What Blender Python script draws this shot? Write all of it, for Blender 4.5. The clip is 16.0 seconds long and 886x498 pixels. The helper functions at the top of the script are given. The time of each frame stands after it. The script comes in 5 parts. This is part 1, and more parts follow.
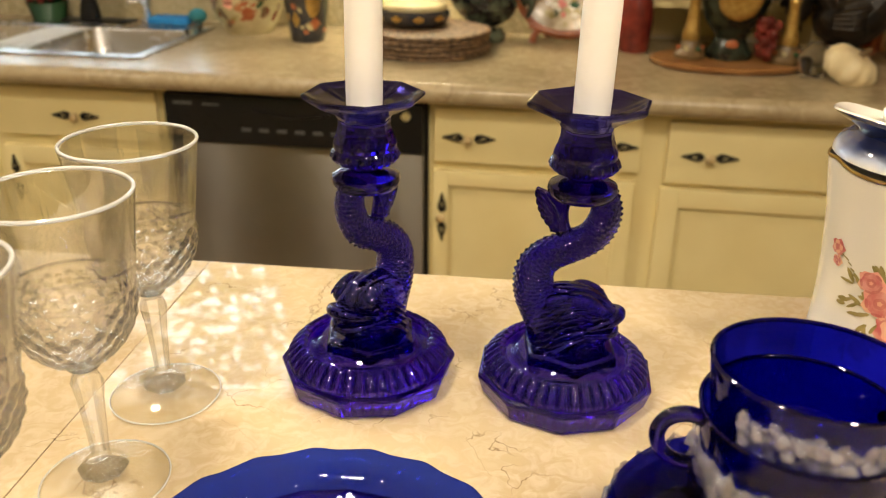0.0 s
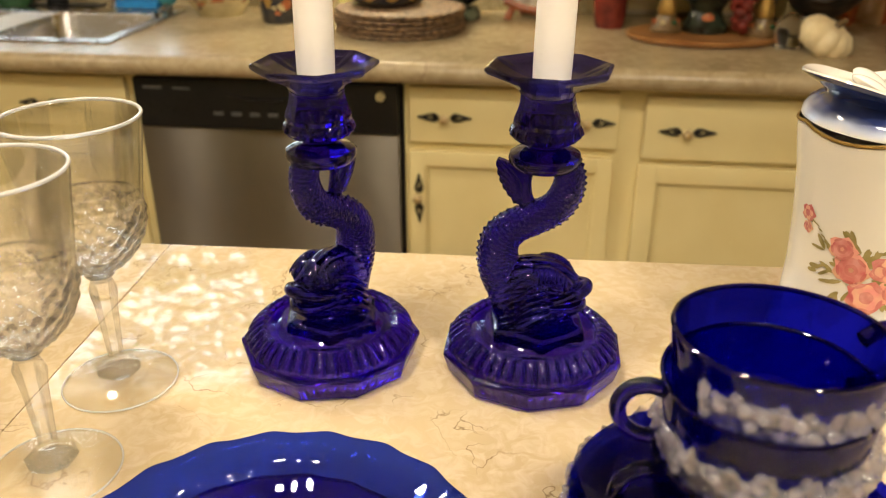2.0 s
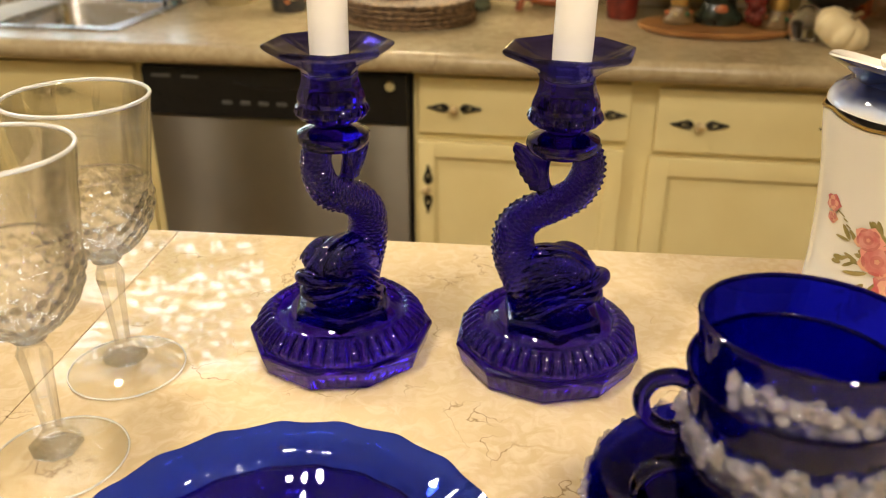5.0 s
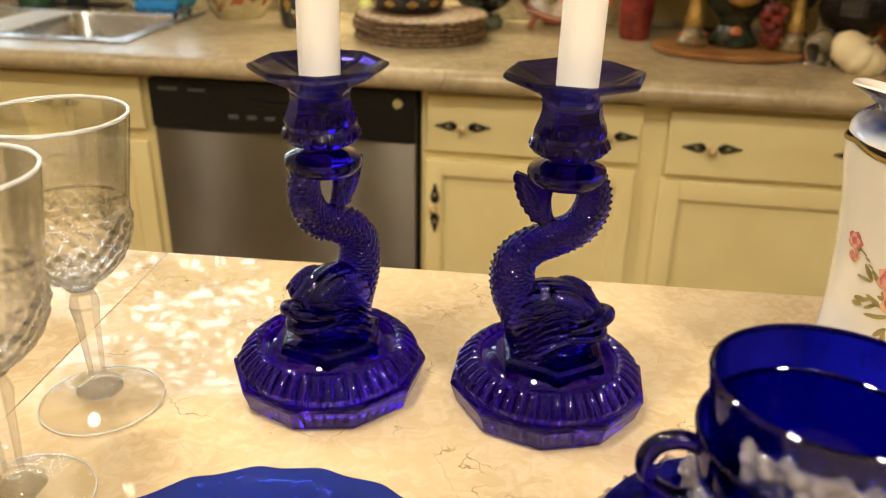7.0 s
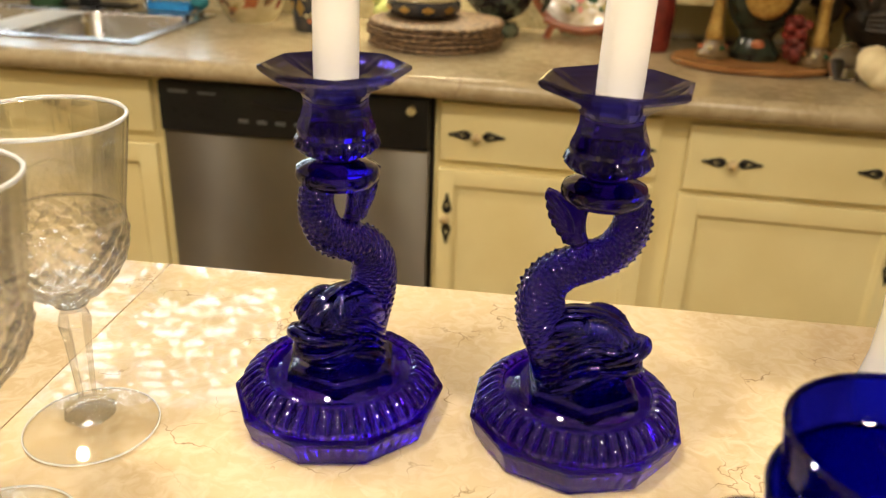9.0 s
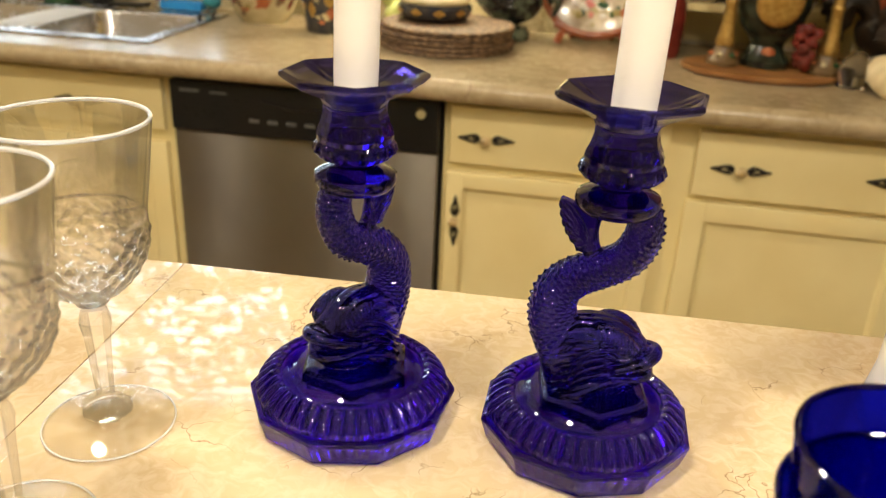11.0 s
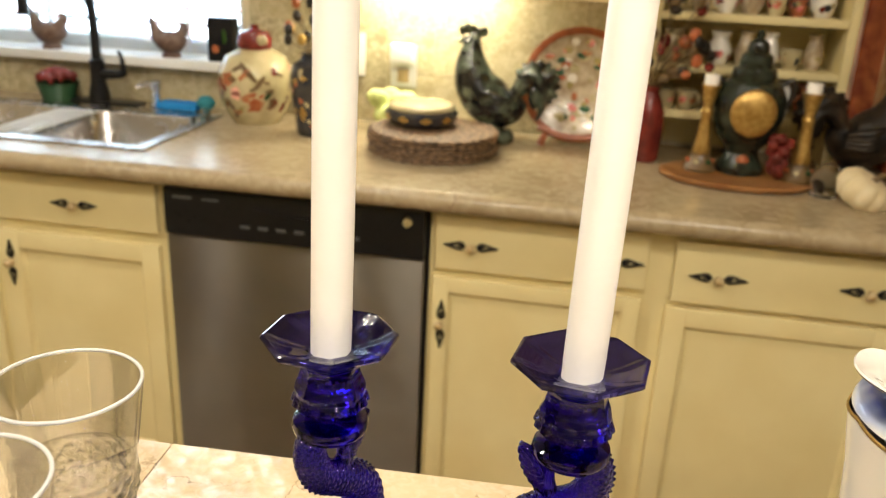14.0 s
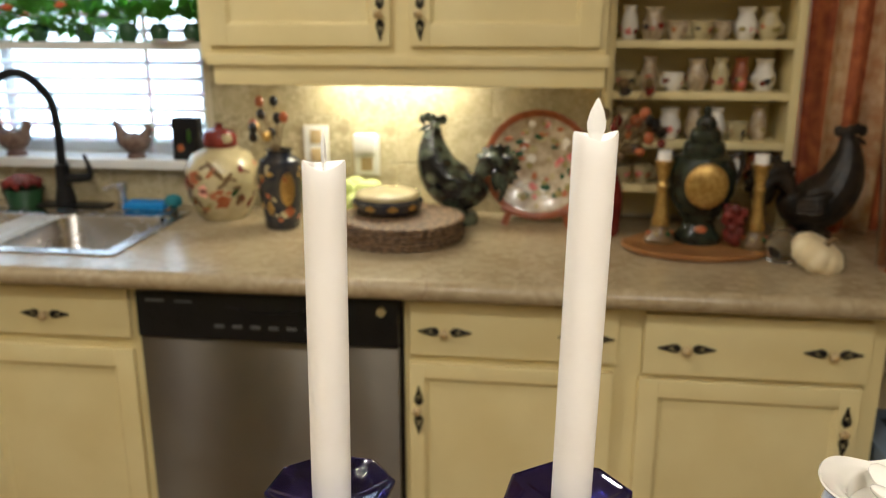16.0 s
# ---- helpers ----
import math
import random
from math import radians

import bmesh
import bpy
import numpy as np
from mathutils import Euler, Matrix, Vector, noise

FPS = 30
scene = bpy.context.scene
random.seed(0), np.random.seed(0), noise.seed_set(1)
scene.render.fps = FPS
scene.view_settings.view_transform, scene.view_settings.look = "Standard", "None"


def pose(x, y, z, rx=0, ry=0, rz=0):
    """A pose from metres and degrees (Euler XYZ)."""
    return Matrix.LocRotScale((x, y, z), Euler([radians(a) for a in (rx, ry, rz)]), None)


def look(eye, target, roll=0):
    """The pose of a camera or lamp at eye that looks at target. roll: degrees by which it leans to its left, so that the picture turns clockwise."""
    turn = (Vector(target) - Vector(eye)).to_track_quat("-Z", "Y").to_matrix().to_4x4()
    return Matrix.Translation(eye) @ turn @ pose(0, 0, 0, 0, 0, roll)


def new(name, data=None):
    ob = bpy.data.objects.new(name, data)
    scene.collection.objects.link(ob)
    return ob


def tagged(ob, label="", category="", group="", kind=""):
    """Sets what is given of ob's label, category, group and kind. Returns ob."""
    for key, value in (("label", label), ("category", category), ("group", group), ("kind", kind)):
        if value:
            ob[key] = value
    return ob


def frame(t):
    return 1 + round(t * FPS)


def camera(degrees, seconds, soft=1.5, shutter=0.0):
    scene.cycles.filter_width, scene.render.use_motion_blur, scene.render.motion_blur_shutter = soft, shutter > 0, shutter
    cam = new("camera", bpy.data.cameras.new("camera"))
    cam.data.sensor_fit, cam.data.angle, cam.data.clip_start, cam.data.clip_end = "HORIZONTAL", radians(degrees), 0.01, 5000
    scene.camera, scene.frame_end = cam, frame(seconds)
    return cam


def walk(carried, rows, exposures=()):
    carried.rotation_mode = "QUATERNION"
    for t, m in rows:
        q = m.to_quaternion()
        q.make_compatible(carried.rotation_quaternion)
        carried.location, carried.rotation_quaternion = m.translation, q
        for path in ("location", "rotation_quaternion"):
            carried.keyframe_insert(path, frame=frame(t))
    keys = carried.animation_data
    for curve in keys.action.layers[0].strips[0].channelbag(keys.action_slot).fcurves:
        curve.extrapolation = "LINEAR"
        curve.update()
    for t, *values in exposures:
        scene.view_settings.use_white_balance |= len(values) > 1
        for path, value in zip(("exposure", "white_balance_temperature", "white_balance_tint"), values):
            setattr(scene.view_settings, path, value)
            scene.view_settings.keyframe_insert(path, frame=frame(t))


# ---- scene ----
cam = camera(56.3, 16.0, soft=1.1)
cam.data.dof.use_dof, cam.data.dof.focus_distance, cam.data.dof.aperture_fstop = True, 0.48, 10.5
PATH = [
    (0, (0.293, 0.198, 1.326), (0.018, 1.998, 0.501), 0.7),
    (0.5, (0.296, 0.202, 1.325), (0.031, 2.0, 0.489), 0.4),
    (1, (0.298, 0.206, 1.32), (0.043, 2.001, 0.475), 0.3),
    (1.5, (0.303, 0.208, 1.319), (0.057, 1.999, 0.465), 0.0),
    (2, (0.306, 0.213, 1.314), (0.069, 2.002, 0.453), -0.1),
    (2.5, (0.309, 0.215, 1.311), (0.076, 2.001, 0.443), -0.2),
    (3, (0.304, 0.218, 1.31), (0.075, 2.001, 0.434), -0.3),
    (3.5, (0.301, 0.218, 1.311), (0.07, 1.998, 0.429), -0.4),
    (4, (0.298, 0.216, 1.31), (0.062, 1.995, 0.425), -0.3),
    (6.5, (0.304, 0.244, 1.301), (0.032, 2.034, 0.452), 0.9),
    (7, (0.304, 0.253, 1.302), (0.027, 2.045, 0.46), 1.0),
    (7.5, (0.304, 0.264, 1.301), (0.024, 2.059, 0.465), 1.4),
    (8, (0.3, 0.275, 1.295), (0.015, 2.072, 0.464), 1.6),
    (8.5, (0.296, 0.283, 1.294), (0.005, 2.081, 0.466), 1.7),
    (9, (0.29, 0.289, 1.292), (-0.006, 2.086, 0.467), 2.0),
    (11.5, (0.286, 0.282, 1.299), (-0.024, 2.079, 0.477), 2.9),
    (12, (0.287, 0.283, 1.303), (-0.023, 2.08, 0.483), 3.1),
    (12.5, (0.292, 0.28, 1.316), (-0.019, 2.079, 0.498), 3.2),
    (13, (0.296, 0.278, 1.35), (-0.016, 2.082, 0.545), 3.2),
    (13.5, (0.296, 0.286, 1.38), (-0.018, 2.117, 0.639), 3.3),
    (14, (0.294, 0.287, 1.406), (-0.012, 2.138, 0.713), 2.8),
    (14.5, (0.299, 0.29, 1.423), (0.022, 2.16, 0.772), 2.2),
    (15, (0.299, 0.29, 1.443), (0.034, 2.18, 0.846), 1.3),
    (15.5, (0.292, 0.284, 1.456), (0.041, 2.186, 0.893), 0.5),
    (16, (0.286, 0.268, 1.463), (0.048, 2.178, 0.919), 0.0),
]
EXPOSURES = [(0, -0.1, 6500, 10), (4, -0.1, 6500, 10), (8.5, 0.02, 6400, 10), (13.0, 0.08, 6300, 10), (14.5, 0.02, 5750, 10), (15.3, -0.25, 5600, 10), (16, -0.5, 5600, 10)]
walk(cam, [(t, look(eye, target, roll)) for t, eye, target, roll in PATH], EXPOSURES)

# ---------------------------------------------------------------- world and light
world = bpy.data.worlds.new("sky")
scene.world = world
world.use_nodes = True
wn = world.node_tree.nodes
sky = wn.new("ShaderNodeTexSky")
sky.sky_type, sky.sun_disc = "NISHITA", False
sky.sun_elevation, sky.sun_rotation = radians(50), radians(200)
wn["Background"].inputs["Strength"].default_value = 0.12
world.node_tree.links.new(sky.outputs[0], wn["Background"].inputs["Color"])

CEILING = 2.44
DOWNLIGHTS = [(-0.62, 1.3), (-0.05, 0.35), (0.95, 0.15), (0.60, -0.40), (-1.9, 0.4), (1.3, -1.4)]
DOWN_POWER, UNDER_POWER = 13.8, 2.6


def lamp(name, kind, where, target, watts, colour, size, size_y=None):
    data = bpy.data.lights.new(name, kind)
    data.energy, data.color = watts, colour
    if kind == "AREA":
        data.shape, data.size = ("RECTANGLE", size) if size_y else ("DISK", size)
        if size_y:
            data.size_y = size_y
    ob = new(name, data)
    ob.matrix_world = look(where, target)
    return ob


WARM = (1.0, 0.87, 0.68)
for x, y in DOWNLIGHTS:
    lamp("downlight_bulb", "AREA", (x, y, CEILING - 0.012), (x, y, 0), DOWN_POWER, WARM, 0.15)
lamp("under_cabinet_bulb", "AREA", (-0.14, 2.475, 1.326), (-0.14, 2.49, 0), UNDER_POWER, (1.0, 0.90, 0.60), 0.34, 0.05)
lamp("window_daylight", "AREA", (-1.33, 2.638, 1.22), (-1.25, 1.0, 0.75), 4.5, (0.72, 0.87, 1.0), 1.2, 0.28)


# ---------------------------------------------------------------- materials
def mat(name, c1, c2=None, scale=8.0, rough=0.5, bump=0.0, bump_scale=None, metal=0.0, trans=0.0, ior=1.45, coat=0.0, spread=(0.35, 0.65), sub=0.0, vary=0.0, fine=None):
    """A surface of two colours in a soft mottle, with finer grain on top, relief and uneven gloss."""
    m = bpy.data.materials.new(name)
    m.use_nodes = True
    t = m.node_tree
    n, link = t.nodes, t.links.new
    b = n["Principled BSDF"]
    b.inputs["Metallic"].default_value, b.inputs["IOR"].default_value = metal, ior
    b.inputs["Transmission Weight"].default_value, b.inputs["Coat Weight"].default_value = trans, coat
    b.inputs["Coat Roughness"].default_value = 0.05
    if sub:
        b.inputs["Subsurface Weight"].default_value, b.inputs["Subsurface Scale"].default_value = sub, 0.01
    co = n.new("ShaderNodeTexCoord")
    big = n.new("ShaderNodeTexNoise")
    big.inputs["Scale"].default_value, big.inputs["Detail"].default_value = scale, 6
    link(co.outputs["Object"], big.inputs["Vector"])
    ramp = n.new("ShaderNodeValToRGB")
    c2 = c2 or tuple(v * 0.86 for v in c1)
    ramp.color_ramp.elements[0].position, ramp.color_ramp.elements[1].position = spread
    ramp.color_ramp.elements[0].color, ramp.color_ramp.elements[1].color = (*c2, 1), (*c1, 1)
    link(big.outputs[0], ramp.inputs[0])
    out = ramp.outputs[0]
    if vary:
        info, hsv = n.new("ShaderNodeObjectInfo"), n.new("ShaderNodeHueSaturation")
        span = n.new("ShaderNodeMapRange")
        span.inputs["To Min"].default_value, span.inputs["To Max"].default_value = 1 - vary, 1 + vary
        link(info.outputs["Random"], span.inputs["Value"])
        link(span.outputs[0], hsv.inputs["Value"])
        link(out, hsv.inputs["Color"])
        out = hsv.outputs[0]
    link(out, b.inputs["Base Color"])
    small = n.new("ShaderNodeTexNoise")
    small.inputs["Scale"].default_value, small.inputs["Detail"].default_value = bump_scale or scale * 9, 4
    link(co.outputs["Object"], small.inputs["Vector"])
    gloss = n.new("ShaderNodeMapRange")
    gloss.inputs["To Min"].default_value, gloss.inputs["To Max"].default_value = rough * 0.75, min(1, rough * 1.25)
    link(small.outputs[0], gloss.inputs["Value"])
    link(gloss.outputs[0], b.inputs["Roughness"])
    if bump:
        bp = n.new("ShaderNodeBump")
        bp.inputs["Strength"].default_value, bp.inputs["Distance"].default_value = bump, 0.002
        link(small.outputs[0], bp.inputs["Height"])
        link(bp.outputs[0], b.inputs["Normal"])
    return m


def stone(name, ground, pale, dark, vein, scale, rough, vary=0.0):
    """Polished or honed stone: cloudy ground, pale broken flecks and thin dark veins."""
    m = mat(name, ground, dark, scale, rough, 0.0, vary=vary, spread=(0.25, 0.6))
    t = m.node_tree
    n, link = t.nodes, t.links.new
    b = n["Principled BSDF"]
    src = b.inputs["Base Color"].links[0].from_socket
    co = next(k for k in n if k.bl_idname == "ShaderNodeTexCoord")
    fleck = n.new("ShaderNodeTexNoise")
    fleck.inputs["Scale"].default_value, fleck.inputs["Detail"].default_value, fleck.inputs["Distortion"].default_value = scale * 5.5, 14, 1.1
    link(co.outputs["Object"], fleck.inputs["Vector"])
    r1 = n.new("ShaderNodeValToRGB")
    r1.color_ramp.elements[0].position, r1.color_ramp.elements[1].position = 0.41, 0.63
    link(fleck.outputs[0], r1.inputs[0])
    m1 = n.new("ShaderNodeMix")
    m1.data_type = "RGBA"
    m1.inputs[7].default_value = (*pale, 1)
    link(r1.outputs[0], m1.inputs[0])
    link(src, m1.inputs[6])
    warp = n.new("ShaderNodeTexNoise")
    warp.inputs["Scale"].default_value, warp.inputs["Detail"].default_value = scale * 0.8, 5
    link(co.outputs["Object"], warp.inputs["Vector"])
    add = n.new("ShaderNodeMixRGB")
    add.blend_type = "ADD"
    add.inputs[0].default_value = 0.22
    link(co.outputs["Object"], add.inputs[1])
    link(warp.outputs["Color"], add.inputs[2])
    cell = n.new("ShaderNodeTexVoronoi")
    cell.feature = "DISTANCE_TO_EDGE"
    cell.inputs["Scale"].default_value = scale * 0.95
    link(add.outputs[0], cell.inputs["Vector"])
    r2 = n.new("ShaderNodeValToRGB")
    r2.color_ramp.elements[0].position, r2.color_ramp.elements[1].position = 0.0, 0.016
    r2.color_ramp.elements[0].color, r2.color_ramp.elements[1].color = (0.8, 0.8, 0.8, 1), (0, 0, 0, 1)
    link(cell.outputs["Distance"], r2.inputs[0])
    patch = n.new("ShaderNodeMath")
    patch.operation = "MULTIPLY"
    some = n.new("ShaderNodeValToRGB")
    some.color_ramp.elements[0].position, some.color_ramp.elements[1].position = 0.55, 0.62
    link(warp.outputs[0], some.inputs[0])
    link(r2.outputs[0], patch.inputs[0])
    link(some.outputs[0], patch.inputs[1])
    m2 = n.new("ShaderNodeMix")
    m2.data_type = "RGBA"
    m2.inputs[7].default_value = (*vein, 1)
    link(patch.outputs[0], m2.inputs[0])
    link(m1.outputs[2], m2.inputs[6])
    link(m2.outputs[2], b.inputs["Base Color"])
    return m


def banded(name, stops, axis="Z", rough=0.2, coat=0.3):
    """Glaze that changes colour along one axis of the thing; stops are (metres, colour)."""
    m = mat(name, (1, 1, 1), rough=rough, coat=coat)
    t = m.node_tree
    n, link = t.nodes, t.links.new
    co = next(k for k in n if k.bl_idname == "ShaderNodeTexCoord")
    sep, span, ramp = n.new("ShaderNodeSeparateXYZ"), n.new("ShaderNodeMapRange"), n.new("ShaderNodeValToRGB")
    lo, hi = stops[0][0], stops[-1][0]
    span.inputs["From Min"].default_value, span.inputs["From Max"].default_value = lo, hi
    wob = n.new("ShaderNodeTexNoise")
    wob.inputs["Scale"].default_value = 30
    wadd = n.new("ShaderNodeMath")
    wadd.operation = "MULTIPLY_ADD"
    wadd.inputs[1].default_value = 0.02
    link(co.outputs["Object"], wob.inputs["Vector"])
    link(co.outputs["Object"], sep.inputs[0])
    link(wob.outputs[0], wadd.inputs[0])
    link(sep.outputs[axis], wadd.inputs[2])
    link(wadd.outputs[0], span.inputs["Value"])
    link(span.outputs[0], ramp.inputs[0])
    el = ramp.color_ramp.elements
    while len(el) < len(stops):
        el.new(0.5)
    for e, (z, c) in zip(el, stops):
        e.position, e.color = (z - lo) / (hi - lo), (*c, 1)
    link(ramp.outputs[0], n["Principled BSDF"].inputs["Base Color"])
    return m


def glass(name, colour, rough=0.0, ior=1.5):
    m = bpy.data.materials.new(name)
    m.use_nodes = True
    b = m.node_tree.nodes["Principled BSDF"]
    b.inputs["Base Color"].default_value = (*colour, 1)
    b.inputs["Roughness"].default_value, b.inputs["IOR"].default_value = rough, ior
    b.inputs["Transmission Weight"].default_value = 1.0
    return m


def body_glass(name, colour, clear, ior=1.5):
    """Thick coloured glass: most light goes through, a little is caught and glows in the body's colour."""
    m = glass(name, colour, 0.008, ior)
    m.node_tree.nodes["Principled BSDF"].inputs["Transmission Weight"].default_value = clear
    return m


def thin_glass(name, tint, body, share, rough=0.0, ior=1.5, shine_of=(0.0, 0.0)):
    """Thin glass: part of the light goes straight through in the tint, the rest refracts; gloss grows towards the edge."""
    m = glass(name, body, rough, ior)
    n, link = m.node_tree.nodes, m.node_tree.links.new
    clear, mix, shine, gloss, edge = n.new("ShaderNodeBsdfTransparent"), n.new("ShaderNodeMixShader"), n.new("ShaderNodeMixShader"), n.new("ShaderNodeBsdfGlossy"), n.new("ShaderNodeLayerWeight")
    clear.inputs[0].default_value = (*tint, 1)
    gloss.inputs["Roughness"].default_value = 0.01
    power, lift = n.new("ShaderNodeMath"), n.new("ShaderNodeMath")
    power.operation, lift.operation = "POWER", "MULTIPLY_ADD"
    power.inputs[1].default_value, lift.inputs[1].default_value, lift.inputs[2].default_value = 4.0, *shine_of
    link(edge.outputs["Facing"], power.inputs[0])
    link(power.outputs[0], lift.inputs[0])
    link(lift.outputs[0], shine.inputs[0])
    link(clear.outputs[0], shine.inputs[1])
    link(gloss.outputs[0], shine.inputs[2])
    mix.inputs[0].default_value = share
    link(n["Principled BSDF"].outputs[0], mix.inputs[1])
    link(shine.outputs[0], mix.inputs[2])
    link(mix.outputs[0], n["Material Output"].inputs["Surface"])
    return m


def glow(name, colour, strength):
    m = bpy.data.materials.new(name)
    m.use_nodes = True
    b = m.node_tree.nodes["Principled BSDF"]
    b.inputs["Base Color"].default_value = (*colour, 1)
    b.inputs["Emission Color"].default_value, b.inputs["Emission Strength"].default_value = (*colour, 1), strength
    return m


M_BAR = stone("polished_cream_marble", (0.595, 0.465, 0.29), (0.645, 0.525, 0.355), (0.52, 0.39, 0.23), (0.20, 0.12, 0.055), 16.0, 0.018, 0.03)
M_BAR.node_tree.nodes["Principled BSDF"].inputs["IOR"].default_value = 1.5
M_COUNTER = stone("honed_beige_stone", (0.37, 0.29, 0.172), (0.43, 0.345, 0.215), (0.28, 0.205, 0.11), (0.2, 0.13, 0.08), 6.0, 0.24, 0.04)
M_SPLASH = stone("tumbled_travertine", (0.44, 0.375, 0.22), (0.55, 0.485, 0.31), (0.31, 0.24, 0.13), (0.28, 0.2, 0.1), 9.0, 0.5, 0.16)
M_GROUT = mat("grout", (0.52, 0.45, 0.28), scale=30, rough=0.9, bump=0.3)
M_JOINT = mat("brown_joint_filler", (0.16, 0.10, 0.05), scale=30, rough=0.8)
M_CREAM = mat("cream_cabinet_paint", (0.80, 0.69, 0.37), (0.74, 0.62, 0.31), 5.0, 0.42, 0.06, 120)
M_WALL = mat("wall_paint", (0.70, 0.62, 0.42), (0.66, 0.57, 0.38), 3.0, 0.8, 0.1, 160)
# darker tone for walls out of view, so the glass reflects less brightness
M_WALL_UNSEEN = mat("unseen_wall_dimmed", (0.54, 0.46, 0.31), (0.48, 0.40, 0.27), 3.0, 0.7, 0.1, 160)
M_WHITE = mat("white_trim_paint", (0.80, 0.79, 0.75), scale=6, rough=0.45, bump=0.04)
M_CEIL = mat("ceiling_paint", (0.80, 0.78, 0.72), scale=4, rough=0.9, bump=0.2)
M_FLOOR = mat("floor_tile", (0.36, 0.25, 0.15), (0.26, 0.17, 0.10), 5, 0.35, 0.1, vary=0.1)
M_BLACK = mat("black_plastic", (0.009, 0.009, 0.010), scale=20, rough=0.3, ior=1.35)
M_IRON = mat("antique_black_iron", (0.03, 0.026, 0.022), scale=60, rough=0.45, bump=0.3, metal=0.6)
M_PORC = mat("cream_porcelain", (0.58, 0.44, 0.24), scale=30, rough=0.15)
M_STEEL = mat("brushed_steel", (0.27, 0.25, 0.22), (0.225, 0.205, 0.185), 3, 0.36, metal=1.0)
bs = M_STEEL.node_tree.nodes["Principled BSDF"]
bs.inputs["Anisotropic"].default_value = 1.0
grain = M_STEEL.node_tree.nodes.new("ShaderNodeTangent")
grain.direction_type, grain.axis = "RADIAL", "X"
M_STEEL.node_tree.links.new(grain.outputs[0], bs.inputs["Tangent"])
M_SINK = mat("sink_steel", (0.56, 0.54, 0.52), scale=4, rough=0.26, metal=1.0)
M_CHROME = mat("chrome", (0.8, 0.8, 0.8), scale=4, rough=0.08, metal=1.0)
M_COBALT = thin_glass("cobalt_glass", (0.02, 0.008, 0.32), (0.011, 0.003, 0.32), 0.03, 0.012, 1.42, (0.2, 0.03))
M_COBALT_PAN = thin_glass("cobalt_pan_glass", (0.14, 0.13, 0.42), (0.075, 0.06, 0.42), 0.35, 0.01, 1.45, (0.3, 0.04))
M_COBALT_BASE = thin_glass("cobalt_foot_glass", (0.08, 0.02, 0.62), (0.055, 0.008, 0.74), 0.12, 0.012, 1.45, (0.4, 0.045))
M_COBALT_BASE.node_tree.nodes["Principled BSDF"].inputs["Transmission Weight"].default_value = 0.98
M_COBALT_THIN = thin_glass("thin_cobalt_glass", (0.045, 0.075, 0.66), (0.020, 0.014, 0.66), 0.58, 0.0, 1.34, (0.22, 0.03))
M_COBALT_PLATE = thin_glass("cobalt_plate_glass", (0.13, 0.22, 0.79), (0.04, 0.08, 0.70), 0.62, 0.0, 1.5, (0.30, 0.035))
M_COBALT_WELL = thin_glass("cobalt_well_glass", (0.07, 0.05, 0.66), (0.035, 0.020, 0.62), 0.45, 0.01, 1.5, (0.30, 0.035))
M_CRYSTAL = thin_glass("clear_crystal", (0.99, 0.99, 0.98), (0.997, 0.997, 0.992), 0.34, 0.0, 1.5, (0.5, 0.03))
M_CRYSTAL_STEM = thin_glass("clear_stem_crystal", (0.99, 0.99, 0.98), (0.997, 0.997, 0.992), 0.62, 0.0, 1.5, (0.5, 0.04))
M_CRYSTAL_THIN = thin_glass("clear_thin_bowl_crystal", (0.995, 0.995, 0.985), (0.997, 0.997, 0.99), 0.66, 0.0, 1.5, (0.75, 0.035))
# part-opaque white that stands in for light refracted at the goblet edges
M_RIM_HIGHLIGHT = body_glass("crystal_rim_painted_highlight", (0.96, 0.96, 0.94), 0.55)
M_CRYSTAL_FOOT = thin_glass("clear_thin_crystal", (0.985, 0.985, 0.97), (0.99, 0.99, 0.98), 0.93, 0.0, 1.5, (0.6, 0.03))
M_WAX = mat("ivory_wax", (0.95, 0.92, 0.88), (0.93, 0.89, 0.84), 25, 0.45, 0.03, 200)
M_FLAME = mat("white_plastic_flame", (0.95, 0.93, 0.88), scale=30, rough=0.35)
M_PITCHER = banded("blue_and_white_glaze", [(0.0, (0.03, 0.05, 0.22)), (0.006, (0.12, 0.16, 0.42)), (0.040, (0.62, 0.66, 0.76)), (0.075, (0.84, 0.80, 0.70)), (0.165, (0.84, 0.80, 0.70)), (0.171, (0.50, 0.56, 0.72)), (0.177, (0.06, 0.09, 0.32)), (0.185, (0.015, 0.03, 0.14)), (0.21, (0.02, 0.04, 0.2))], rough=0.1)
M_GLAZE = mat("white_glaze", (0.84, 0.80, 0.72), scale=12, rough=0.1, coat=0.3)
M_GOLD = mat("worn_gilding", (0.62, 0.42, 0.13), (0.42, 0.26, 0.07), 90, 0.3, 0.2, metal=0.8)
M_ROSE = mat("rose_pink_enamel", (0.58, 0.13, 0.13), (0.76, 0.36, 0.30), 120, 0.2)
M_ROSE_DEEP = mat("deep_rose_enamel", (0.50, 0.11, 0.10), (0.64, 0.24, 0.20), 120, 0.2)
M_ROSE_PALE = mat("pale_peach_enamel", (0.85, 0.52, 0.33), (0.84, 0.34, 0.30), 110, 0.2)
M_LEAF_PAINT = mat("olive_leaf_enamel", (0.24, 0.20, 0.06), (0.40, 0.32, 0.13), 140, 0.25)
M_WRAP = thin_glass("bubble_wrap_film", (0.93, 0.92, 0.97), (0.92, 0.90, 0.96), 0.58, 0.04, 1.35, (0.50, 0.14))
M_WRAP.node_tree.nodes["Principled BSDF"].inputs["Transmission Weight"].default_value = 0.78
